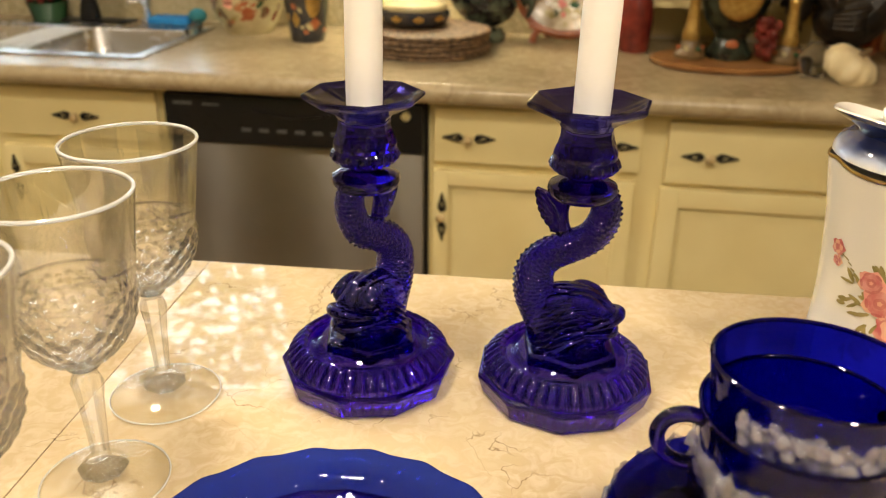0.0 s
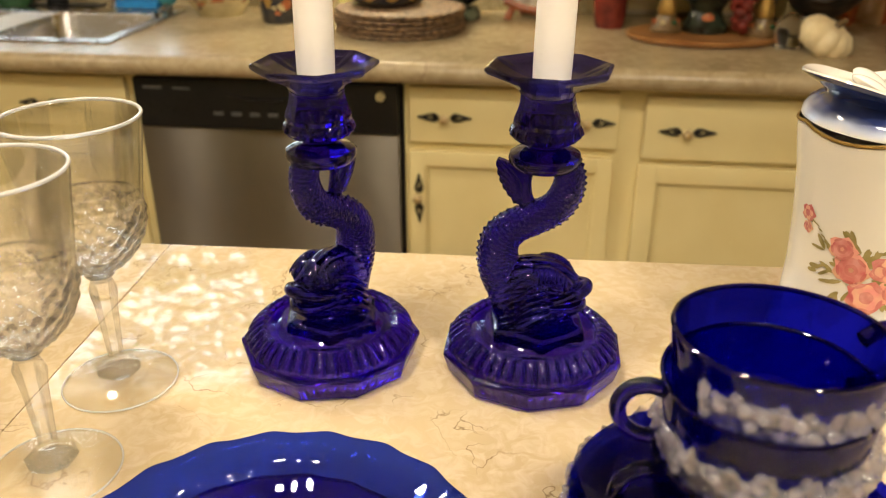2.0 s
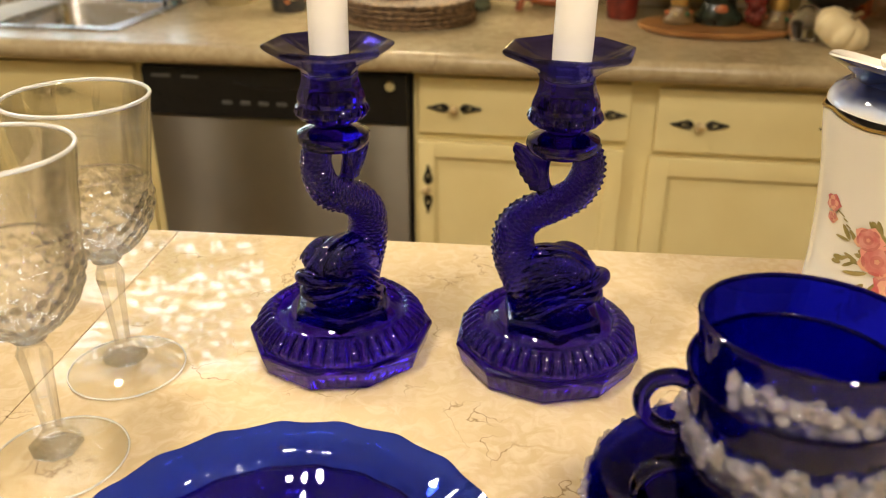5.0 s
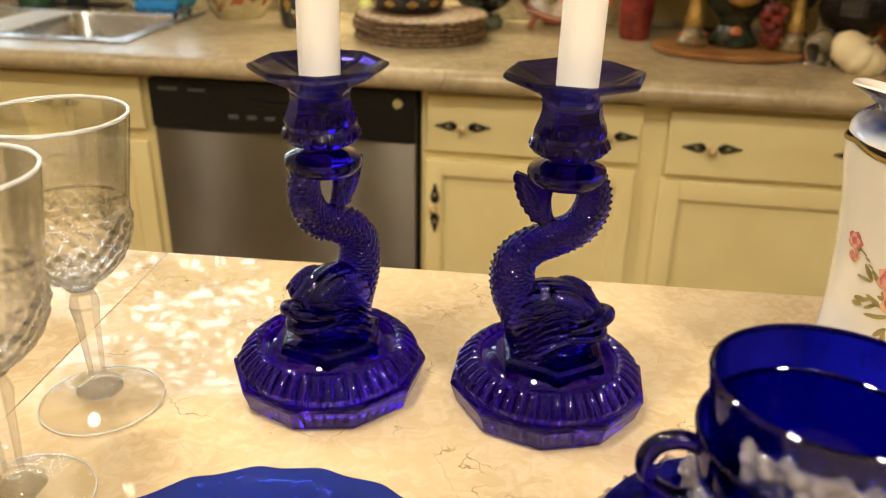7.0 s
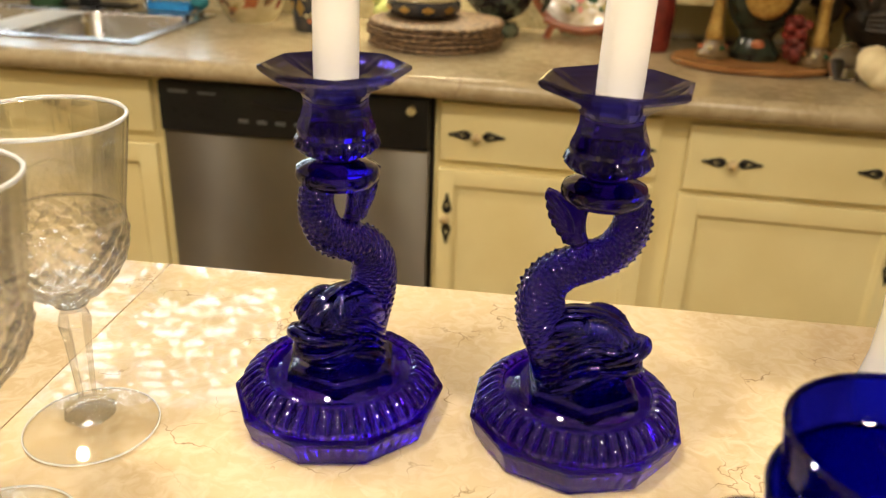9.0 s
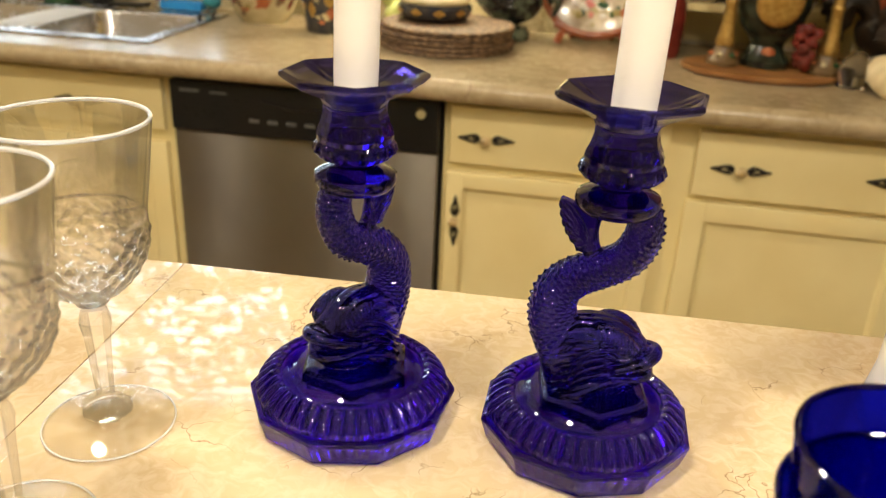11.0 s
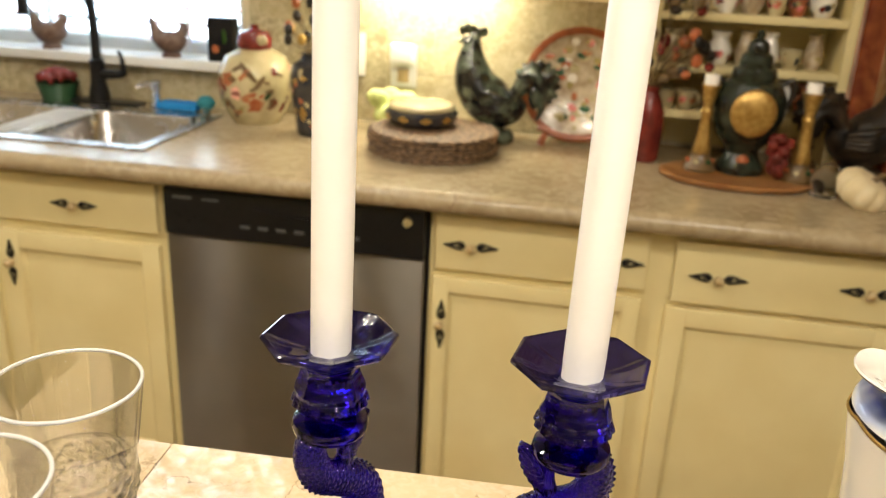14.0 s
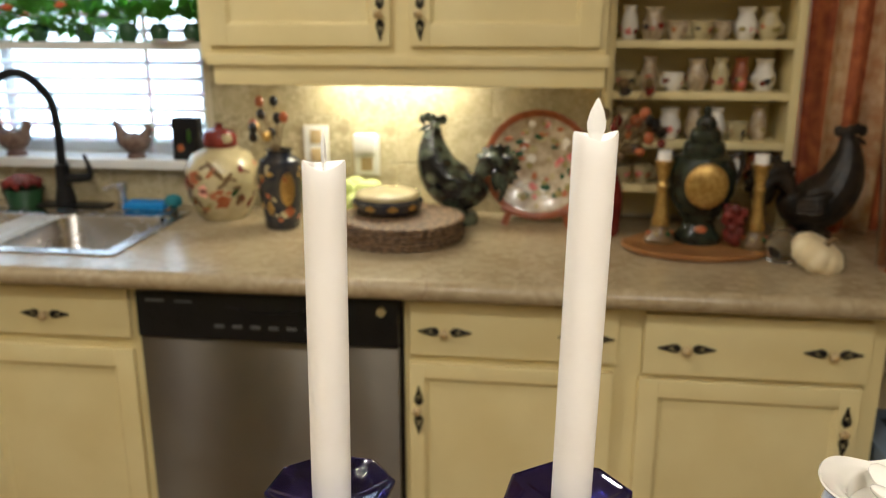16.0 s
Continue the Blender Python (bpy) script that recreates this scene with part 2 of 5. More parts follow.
M_WICKER = mat("woven_brown_wicker", (0.30, 0.19, 0.10), (0.06, 0.035, 0.02), 90, 0.6, 0.8, 260)
M_MAROON = mat("maroon_glaze", (0.22, 0.03, 0.02), (0.10, 0.015, 0.012), 25, 0.2)
M_JAR = mat("ivory_jar_glaze", (0.58, 0.50, 0.29), (0.40, 0.33, 0.17), 14, 0.2, coat=0.3)
M_RUST = mat("rust_enamel", (0.34, 0.08, 0.025), (0.44, 0.15, 0.05), 70, 0.3)
M_OLIVE = mat("brown_enamel", (0.16, 0.10, 0.04), scale=50, rough=0.3)
M_NAVY = mat("navy_porcelain", (0.02, 0.022, 0.035), (0.06, 0.055, 0.045), 30, 0.15, coat=0.3)
M_ROOSTER = mat("mottled_black_green_ceramic", (0.10, 0.12, 0.08), (0.008, 0.008, 0.008), 28, 0.2, 0.2, 60, coat=0.3, spread=(0.45, 0.62))
M_DARK = mat("dark_bronze_resin", (0.03, 0.018, 0.009), (0.006, 0.005, 0.004), 40, 0.42, 0.7, 90)
M_WOOD = mat("honey_wood", (0.40, 0.20, 0.07), (0.26, 0.11, 0.035), 12, 0.35, 0.1, 90)
M_COPPERWOOD = mat("reddish_wood", (0.36, 0.10, 0.03), (0.22, 0.06, 0.02), 30, 0.3)
M_URN = mat("dark_green_lacquer", (0.03, 0.04, 0.025), (0.012, 0.01, 0.006), 30, 0.2)
M_PUMPKIN = mat("cream_pumpkin_rind", (0.80, 0.69, 0.45), (0.70, 0.57, 0.33), 22, 0.5, 0.2)
M_BROWN = mat("hen_brown", (0.09, 0.045, 0.03), (0.20, 0.13, 0.09), 45, 0.45, 0.2)
M_GREEN = mat("foliage_green", (0.09, 0.22, 0.035), (0.04, 0.11, 0.02), 30, 0.45, 0.1, vary=0.3)
leaf_tree = M_GREEN.node_tree
lit_through, leaf_mix = leaf_tree.nodes.new("ShaderNodeBsdfTranslucent"), leaf_tree.nodes.new("ShaderNodeMixShader")
lit_through.inputs[0].default_value, leaf_mix.inputs[0].default_value = (0.34, 0.66, 0.12, 1), 0.65
leaf_tree.links.new(leaf_tree.nodes["Principled BSDF"].outputs[0], leaf_mix.inputs[1])
leaf_tree.links.new(lit_through.outputs[0], leaf_mix.inputs[2])
leaf_tree.links.new(leaf_mix.outputs[0], leaf_tree.nodes["Material Output"].inputs["Surface"])
M_BLOSSOM = mat("orange_petal", (0.75, 0.20, 0.06), (0.62, 0.12, 0.05), 60, 0.6)
M_GREENPOT = mat("green_glazed_pot", (0.03, 0.085, 0.035), scale=20, rough=0.25)
M_BLUE = mat("blue_sponge", (0.02, 0.25, 0.60), (0.015, 0.18, 0.5), 60, 0.8, 0.5, 200)
M_TEAL = mat("teal_bristle", (0.03, 0.22, 0.26), scale=50, rough=0.7)
M_PALEGREEN = mat("pale_green_cloth", (0.62, 0.68, 0.26), (0.5, 0.56, 0.2), 30, 0.9, 0.4)
M_CURTAIN = mat("rust_stripe_curtain", (0.50, 0.15, 0.05), (0.26, 0.06, 0.025), 26, 0.85, 0.3, 200)
M_CURTAIN_GOLD = mat("gold_stripe_curtain", (0.70, 0.52, 0.30), (0.50, 0.27, 0.12), 26, 0.85, 0.3, 200)
M_GREYBLUE = mat("blue_grey_plastic", (0.16, 0.21, 0.28), scale=8, rough=0.5)
M_BLIND = mat("white_blind_slat", (0.82, 0.84, 0.86), scale=6, rough=0.5, sub=0.2)
slat_tree = M_BLIND.node_tree
slat_through, slat_mix = slat_tree.nodes.new("ShaderNodeBsdfTranslucent"), slat_tree.nodes.new("ShaderNodeMixShader")
slat_through.inputs[0].default_value, slat_mix.inputs[0].default_value = (0.86, 0.90, 0.94, 1), 0.15
slat_tree.links.new(slat_tree.nodes["Principled BSDF"].outputs[0], slat_mix.inputs[1])
slat_tree.links.new(slat_through.outputs[0], slat_mix.inputs[2])
slat_tree.links.new(slat_mix.outputs[0], slat_tree.nodes["Material Output"].inputs["Surface"])
M_SKYCARD = glow("bright_overcast_daylight", (0.84, 0.92, 1.0), 4.5)
M_GARDEN = mat("garden_green", (0.12, 0.28, 0.06), (0.05, 0.14, 0.03), 6, 0.8)
M_BULB = glow("lit_lamp_lens", (1.0, 0.86, 0.62), 25.0)
M_PANE = glass("window_pane", (0.97, 0.98, 0.98), 0.0, 1.05)
M_CLEAR = glass("clear_glass_dome", (0.97, 0.98, 0.98), 0.0, 1.45)
M_GREYPRINT = mat("grey_printed_legend", (0.10, 0.10, 0.10), scale=40, rough=0.4)
M_PLATE = mat("floral_plate_glaze", (0.62, 0.53, 0.38), (0.34, 0.25, 0.15), 34, 0.2, coat=0.3)


# ---------------------------------------------------------------- mesh helpers
def part(name, bm, material, parent=None, label="", smooth=35):
    me = bpy.data.meshes.new(name)
    bmesh.ops.recalc_face_normals(bm, faces=bm.faces)
    bm.to_mesh(me)
    bm.free()
    me.materials.append(material)
    if smooth:
        me.shade_smooth()
        me.set_sharp_from_angle(angle=radians(smooth))
    ob = new(name, me)
    if parent is not None:
        ob.parent = parent
    if label:
        ob["label"] = label
    return ob


def thing(name, label, category, x=0, y=0, z=0, rz=0, group="", kind=""):
    ob = new(name)
    ob.empty_display_size = 0.02
    ob.matrix_basis = pose(x, y, z, 0, 0, rz)
    return tagged(ob, label, category, group, kind)


def box(x0, x1, y0, y1, z0, z1, bevel=0.0, bm=None):
    bm = bm or bmesh.new()
    made = bmesh.ops.create_cube(bm, size=1, matrix=Matrix.Translation(((x0 + x1) / 2, (y0 + y1) / 2, (z0 + z1) / 2)) @ Matrix.Diagonal((x1 - x0, y1 - y0, z1 - z0, 1)))
    if bevel:
        edges = {e for v in made["verts"] for e in v.link_edges}
        bmesh.ops.bevel(bm, geom=list(edges), offset=bevel, segments=2, profile=0.7, affect="EDGES")
    return bm


def lathe(profile, n=48, shape=None, bm=None, m=None, a0=0.0, a1=360.0):
    """Turns (radius, height) pairs round z; shape(angle, r, z) gives a changed (r, z)."""
    bm = bm or bmesh.new()
    full = a1 - a0 >= 360
    cols = n if full else n + 1
    rows = []
    for r, z in profile:
        if r < 1e-6:
            rows.append([bm.verts.new((0, 0, z))])
            continue
        row = []
        for k in range(cols):
            a = radians(a0) + radians(a1 - a0) * k / n
            rr, zz = shape(a, r, z) if shape else (r, z)
            row.append(bm.verts.new((rr * math.cos(a), rr * math.sin(a), zz)))
        rows.append(row)
    made = [v for row in rows for v in row]
    for p, q in zip(rows, rows[1:]):
        for k in range(cols if full else cols - 1):
            k2 = (k + 1) % cols
            if len(p) == 1 and len(q) == 1:
                continue
            if len(p) == 1:
                bm.faces.new((p[0], q[k], q[k2]))
            elif len(q) == 1:
                bm.faces.new((p[k], p[k2], q[0]))
            else:
                bm.faces.new((p[k], p[k2], q[k2], q[k]))
    if m is not None:
        bmesh.ops.transform(bm, matrix=m, verts=made)
    return bm


def curve_points(points, n):
    """Catmull-Rom through the points; each is a tuple of any length."""
    pts = [points[0], *points, points[-1]]
    out = []
    spans = len(points) - 1
    for k in range(n + 1):
        u = min(k / n * spans, spans - 1e-9)
        i, f = int(u), u - int(u)
        p0, p1, p2, p3 = pts[i:i + 4]
        out.append(tuple(0.5 * (2 * b + (c - a) * f + (2 * a - 5 * b + 4 * c - d) * f * f + (3 * b - a - 3 * c + d) * f ** 3) for a, b, c, d in zip(p0, p1, p2, p3)))
    return out


def sweep(points, n=24, sides=12, bm=None, relief=None, flat=1.0):
    """A round tube through (x, y, z, radius); relief(u, angle) scales the radius."""
    bm = bm or bmesh.new()
    pts = curve_points(points, n)
    rows, side = [], None
    for k, (x, y, z, r) in enumerate(pts):
        a, b = pts[max(0, k - 1)], pts[min(n, k + 1)]
        way = (Vector(b[:3]) - Vector(a[:3])).normalized()
        side = way.orthogonal() if side is None else (side - way * side.dot(way))
        side.normalize()
        up = way.cross(side)
        row = []
        for j in range(sides):
            t = 2 * math.pi * j / sides
            rr = r * (relief(k / n, t) if relief else 1)
            row.append(bm.verts.new(Vector((x, y, z)) + side * math.cos(t) * rr + up * math.sin(t) * rr * flat))
        rows.append(row)
    for p, q in zip(rows, rows[1:]):
        for j in range(sides):
            bm.faces.new((p[j], p[(j + 1) % sides], q[(j + 1) % sides], q[j]))
    bm.faces.new(rows[0])
    bm.faces.new(rows[-1])
    return bm


def ball(x, y, z, rx, ry=None, rz=None, u=16, v=10, bm=None, turn=None):
    bm = bm or bmesh.new()
    m = Matrix.Translation((x, y, z)) @ (turn or Matrix()) @ Matrix.Diagonal((rx, ry or rx, rz or rx, 1))
    bmesh.ops.create_uvsphere(bm, u_segments=u, v_segments=v, radius=1, matrix=m)
    return bm


def slab_outline(points, y0, y1, bm=None):
    """A flat plate with the outline (x, z), from depth y0 to y1."""
    bm = bm or bmesh.new()
    f = [bm.verts.new((x, y0, z)) for x, z in points]
    b = [bm.verts.new((x, y1, z)) for x, z in points]
    bm.faces.new(f)
    bm.faces.new(b)
    for k in range(len(points)):
        j = (k + 1) % len(points)
        bm.faces.new((f[k], f[j], b[j], b[k]))
    return bm


def painted(bm, radius_at, a, z, ra, rz, spin=0.0, lift=0.0004, lobes=0, n=14):
    """A thin painted patch that lies on a turned body; ra and rz are its half sizes in metres."""
    def at(u, v):
        c, s = math.cos(spin), math.sin(spin)
        du, dv = u * c - v * s, u * s + v * c
        h = z + dv
        r = radius_at(h) + lift
        t = a + du / max(r, 0.005)
        return bm.verts.new((r * math.cos(t), r * math.sin(t), h))
    mid = at(0, 0)
    ring = []
    for ring_f in (0.5, 1.0):
        row = []
        for k in range(n):
            t = 2 * math.pi * k / n
            f = ring_f * (1 + (0.16 * math.cos(lobes * t) if lobes else 0))
            row.append(at(ra * f * math.cos(t), rz * f * math.sin(t)))
        ring.append(row)
    for k in range(n):
        j = (k + 1) % n
        bm.faces.new((mid, ring[0][k], ring[0][j]))
        bm.faces.new((ring[0][k], ring[1][k], ring[1][j], ring[0][j]))
    return bm


def follow(profile):
    """The radius of a turned body at a height."""
    hs = sorted((z, r) for r, z in profile)
    return lambda z: float(np.interp(z, [h for h, _ in hs], [r for _, r in hs]))


# ---------------------------------------------------------------- the room
X0, X1, Y0, Y1 = -2.7, 2.6, -2.4, 2.57
BAR, TOP = 1.010, 0.922


def solid(name, label, category, bm, material, kind="structure", smooth=0):
    return tagged(part(name, bm, material, smooth=smooth), label, category, kind=kind)


floor = solid("floor", "brown ceramic tile floor of the kitchen", "floor", box(X0, X1, Y0, Y1, -0.1, -0.004), M_GROUT)
solid("ceiling", "plain white painted ceiling", "ceiling", box(X0, X1, Y0, Y1, CEILING, CEILING + 0.1), M_CEIL)
WIN = (-2.0, -0.69, 1.06, 2.1)
WIN2 = (0.98, 1.9, 0.95, 2.1)
wall_bm = box(X0 - 0.15, WIN[0], Y1, Y1 + 0.15, 0, CEILING)
for a, b in ((WIN, WIN2[0]), (WIN2, X1 + 0.15)):
    box(a[0], a[1], Y1, Y1 + 0.15, 0, a[2], bm=wall_bm)
    box(a[0], a[1], Y1, Y1 + 0.15, a[3], CEILING, bm=wall_bm)
    box(a[1], b, Y1, Y1 + 0.15, 0, CEILING, bm=wall_bm)
solid("wall_north", "warm beige painted kitchen wall with two windows", "wall", wall_bm, M_WALL)
# three unseen closing walls, darkened in colour to deepen the glass reflections
solid("wall_south", "plain unseen beige wall, toned darker to dim reflections", "wall", box(X0 - 0.15, X1 + 0.15, Y0 - 0.15, Y0, 0, CEILING), M_WALL_UNSEEN)
solid("wall_west", "plain unseen beige wall, toned darker to dim reflections", "wall", box(X0 - 0.15, X0, Y0, Y1, 0, CEILING), M_WALL_UNSEEN)
solid("wall_east", "plain unseen beige wall, toned darker to dim reflections", "wall", box(X1, X1 + 0.15, Y0, Y1, 0, CEILING), M_WALL_UNSEEN)
tagged(part("backdrop", box(-5, 4.5, 4.4, 4.42, -1, 4.5), M_SKYCARD, smooth=0), "bright hazy daylight outside the windows", "sky", kind="structure")


def window(name, label, w, bars):
    x0, x1, z0, z1 = w
    ob = thing(name, label, "window", kind="structure")
    for n, b in (("window_frame", (x0, x0 + 0.04, z0, z1)), ("window_frame", (x1 - 0.04, x1, z0, z1)), ("window_frame", (x0 + 0.04, x1 - 0.04, z0, z0 + 0.04)), ("window_frame", (x0 + 0.04, x1 - 0.04, z1 - 0.04, z1))):
        part(n, box(b[0], b[1], Y1 + 0.07, Y1 + 0.11, b[2], b[3], 0.004), M_WHITE, ob)
    for x in bars:
        part("window_bar", box(x - 0.012, x + 0.012, Y1 + 0.075, Y1 + 0.1, z0 + 0.04, z1 - 0.04, 0.003), M_WHITE, ob)
    pane = part("pane", box(x0 + 0.04, x1 - 0.04, Y1 + 0.085, Y1 + 0.089, z0 + 0.04, z1 - 0.04), M_PANE, ob, smooth=0)
    pane.visible_shadow = False
    return ob


win = window("window_1", "white framed kitchen window above the sink", WIN, [-1.345])
part("window_sill", box(WIN[0] - 0.03, WIN[1] + 0.02, Y1 - 0.055, Y1 + 0.068, WIN[2] - 0.028, WIN[2], 0.006), M_WHITE, win)
win2 = window("window_2", "white framed window behind the striped curtain", WIN2, [1.4])
part("casing", box(0.892, 0.978, Y1 - 0.016, Y1 - 0.0005, 0.93, 2.14, 0.003), M_WHITE, win2, "white window casing")

# slatted blind behind the shelf of the first window
blind = thing("window_blind", "white slatted blind half open in the sunny window", "blind", 0, 0, 0)
slat = bmesh.new()
cross = [(-0.024, -0.006), (-0.012, 0.0005), (0.0, 0.003), (0.012, 0.0035), (0.024, 0.0015)]
for x0, x1 in ((WIN[0] + 0.01, WIN[1] - 0.008),):
    lo = [[slat.verts.new((x, y, z + dz)) for y, z in cross] for x in (x0, x1) for dz in (0, 0.0025)]
    for a, b in ((0, 2), (1, 3)):
        for k in range(4):
            slat.faces.new((lo[a][k], lo[a][k + 1], lo[b][k + 1], lo[b][k]))
    for k in (0, 4):
        slat.faces.new((lo[0][k], lo[1][k], lo[3][k], lo[2][k]))
first = part("slat", slat, M_BLIND, blind)
first.location = (0, Y1 + 0.035, WIN[2] + 0.045)
for k in range(1, 22):
    o = first.copy()
    scene.collection.objects.link(o)
    o.location = (0, Y1 + 0.035, WIN[2] + 0.045 + 0.045 * k)
for x in (-0.86, -1.34, -1.82):
    part("ladder_tape", box(x - 0.006, x + 0.006, Y1 + 0.010, Y1 + 0.0112, WIN[2] + 0.01, WIN[3] - 0.01), M_BLIND, blind)

# shelf across the window
shelf = thing("window_shelf", "white painted shelf across the window with potted plants", "shelf")
part("board", box(WIN[0], -0.615, 2.44, Y1 - 0.004, 1.372, 1.392, 0.004), M_WHITE, shelf)

# ---------------------------------------------------------------- back counter
ctop = thing("countertop", "beige honed stone countertop with thick rounded edge", "countertop")
SINK = (-1.52, -0.715, 2.02, 2.43)
for n, b in (("worktop", (-2.3, 1.36, 1.915, SINK[2])), ("worktop", (-2.3, SINK[0], SINK[2], SINK[3])), ("worktop", (SINK[1], 1.36, SINK[2], SINK[3])), ("worktop", (-2.3, 1.36, SINK[3], Y1 - 0.002))):
    part(n, box(b[0], b[1], b[2], b[3], TOP - 0.044, TOP), M_COUNTER, ctop, smooth=0)
part("nosing", sweep([(-2.3, 1.9165, TOP - 0.022, 0.022), (-0.5, 1.9165, TOP - 0.022, 0.022), (1.36, 1.9165, TOP - 0.022, 0.022)], 4, 16, flat=1.0), M_COUNTER, ctop)


def pull(parent, x, y, z, upright=False):
    """An antique iron pull: two pierced lobes and a porcelain knob between them."""
    turn = Matrix.Rotation(radians(90), 4, "Y") if upright else Matrix()
    base = Matrix.Translation((x, y, z)) @ turn
    bm = bmesh.new()
    for s in (-1, 1):
        ring = [(s * (0.013 + 0.0), 0, 0.0, 0.0022), (s * 0.022, 0, 0.0075, 0.0026), (s * 0.036, 0, 0.0045, 0.003), (s * 0.050, 0, 0.0, 0.0034), (s * 0.060, 0, 0, 0.001)]
        sweep(ring, 14, 8, bm)
        sweep([(p[0], p[1], -p[2], p[3]) for p in ring], 14, 8, bm)
        ball(s * 0.022, 0.001, 0, 0.008, 0.0015, 0.004, 10, 6, bm)
    bmesh.ops.transform(bm, matrix=base, verts=bm.verts)
    h = part("handle", bm, M_IRON, parent, "antique black iron handle")
    kb = bmesh.new()
    ball(0, -0.010, -0.003, 0.0105, 0.009, 0.0105, 14, 8, kb)
    ball(0, -0.001, 0.0, 0.006, 0.008, 0.006, 10, 6, kb)
    bmesh.ops.transform(kb, matrix=base, verts=kb.verts)
    part("knob", kb, M_PORC, h, "cream porcelain knob")
    sb = bmesh.new()
    ball(0, -0.0195, -0.003, 0.003, 0.0015, 0.003, 8, 6, sb)
    bmesh.ops.transform(sb, matrix=base, verts=sb.verts)
    part("screw", sb, M_GOLD, h)


def front(name, parent, x0, x1, z0, z1, y, panel=0.0):
    """A drawer or door front with a bevelled edge; panel: the width of the frame round a sunk panel."""
    bm = bmesh.new()
    if not panel:
        box(x0, x1, y, y + 0.018, z0, z1, 0.005, bm)
    if panel:
        p = panel
        rings = []
        for d, dy in ((-0.003, 0.016), (-0.003, 0.004), (0.002, 0.004), (0.009, 0.011)):
            c = ((x0 + p + d, z0 + p + d), (x1 - p - d, z0 + p + d), (x1 - p - d, z1 - p - d), (x0 + p + d, z1 - p - d))
            rings.append([bm.verts.new((cx, y + dy, cz)) for cx, cz in c])
        for q, r in zip(rings, rings[1:]):
            for k in range(4):
                bm.faces.new((q[k], q[(k + 1) % 4], r[(k + 1) % 4], r[k]))
        bm.faces.new(rings[-1])
        bm.faces.new(rings[0])
        ob = part(name, bm, M_CREAM, parent, smooth=20)
        for n, b in (("stile", (x0, x0 + p, z0, z1)), ("stile", (x1 - p, x1, z0, z1)), ("rail", (x0 + p, x1 - p, z0, z0 + p)), ("rail", (x0 + p, x1 - p, z1 - p, z1))):
            part(n, box(b[0], b[1], y, y + 0.018, b[2], b[3], 0.0022), M_CREAM, ob)
        return ob
    return part(name, bm, M_CREAM, parent)


FACE = 1.968


def base_cabinet(x0, x1, drawers, doors, label):
    ob = thing("base_cabinet", label, "cabinet", group="base cabinets")
    low = TOP - (0.20 if x0 < SINK[0] else 0.046)
    bm = box(x0, x1, FACE, Y1 - 0.003, 0.10, low)
    if low < TOP - 0.1:
        box(x0, x1, FACE, FACE + 0.02, low + 0.0005, TOP - 0.046, 0.0, bm)
    part("body", bm, M_CREAM, ob, smooth=0)
    part("toe_kick", box(x0, x1, FACE + 0.06, FACE + 0.08, 0, 0.099), M_BLACK, ob, smooth=0)
    for a, b, z0, z1, knobs in drawers:
        d = front("drawer_front", ob, a, b, z0, z1, FACE - 0.018)
        for k, kz in knobs:
            pull(d, k, FACE - 0.021, kz)
    for a, b, z0, z1, p, (k, kz) in doors:
        d = front("door", ob, a, b, z0, z1, FACE - 0.018, p)
        pull(d, k, FACE - 0.021, kz, True)
    return ob


base_cabinet(-2.3, -0.632, [(-1.062, -0.650, 0.744, 0.862, [(-0.855, 0.797)]), (-1.55, -1.09, 0.744, 0.862, [(-1.32, 0.797)]), (-2.27, -1.58, 0.744, 0.862, [(-1.9, 0.797)])],
             [(-1.062, -0.650, 0.12, 0.715, 0.045, (-1.038, 0.632)), (-1.55, -1.09, 0.12, 0.715, 0.045, (-1.112, 0.632)), (-2.27, -1.58, 0.12, 0.715, 0.045, (-1.6, 0.632))],
             "cream painted sink cabinet with drawer fronts and panel doors")
base_cabinet(-0.012, 0.478, [(0.002, 0.452, 0.738, 0.862, [(0.080, 0.796), (0.386, 0.796)])], [(0.0, 0.448, 0.12, 0.716, 0.034, (0.0215, 0.605))],
             "cream painted cabinet with one drawer and a panel door")
base_cabinet(0.478, 1.002, [(0.507, 0.968, 0.720, 0.856, [(0.597, 0.783), (0.893, 0.786)])], [(0.502, 0.962, 0.12, 0.707, 0.042, (0.937, 0.609))],
             "cream painted cabinet with wide drawer at the counter's end")

# dishwasher
dw = thing("dishwasher", "stainless dishwasher with black control panel between the cabinets", "dishwasher")
part("body", box(-0.628, -0.016, FACE, Y1 - 0.01, 0.02, TOP - 0.048), M_BLACK, dw, smooth=0)
part("door", box(-0.623, -0.022, FACE - 0.022, FACE - 0.001, 0.11, 0.752, 0.004), M_STEEL, dw, "brushed stainless steel door")
panel = part("control_panel", box(-0.624, -0.021, FACE - 0.03, FACE - 0.001, 0.755, 0.866, 0.006), M_BLACK, dw, "glossy black control panel")
knob = bmesh.new()
lathe([(0, 0.016), (0.010, 0.016), (0.0125, 0.012), (0.0135, 0)], 24, bm=knob, m=Matrix.Translation((-0.0565, FACE - 0.03, 0.8435)) @ Matrix.Rotation(radians(90), 4, "X"))
part("knob", knob, M_CHROME, panel, "round chrome badge")
for k in range(7):
    part("button", box(-0.44 + 0.042 * k, -0.418 + 0.042 * k, FACE - 0.0335, FACE - 0.029, 0.786, 0.794, 0.001), M_GREYPRINT, panel)
part("print_bar", box(-0.60, -0.555, FACE - 0.0306, FACE - 0.0301, 0.842, 0.849), M_GREYPRINT, panel, smooth=0)
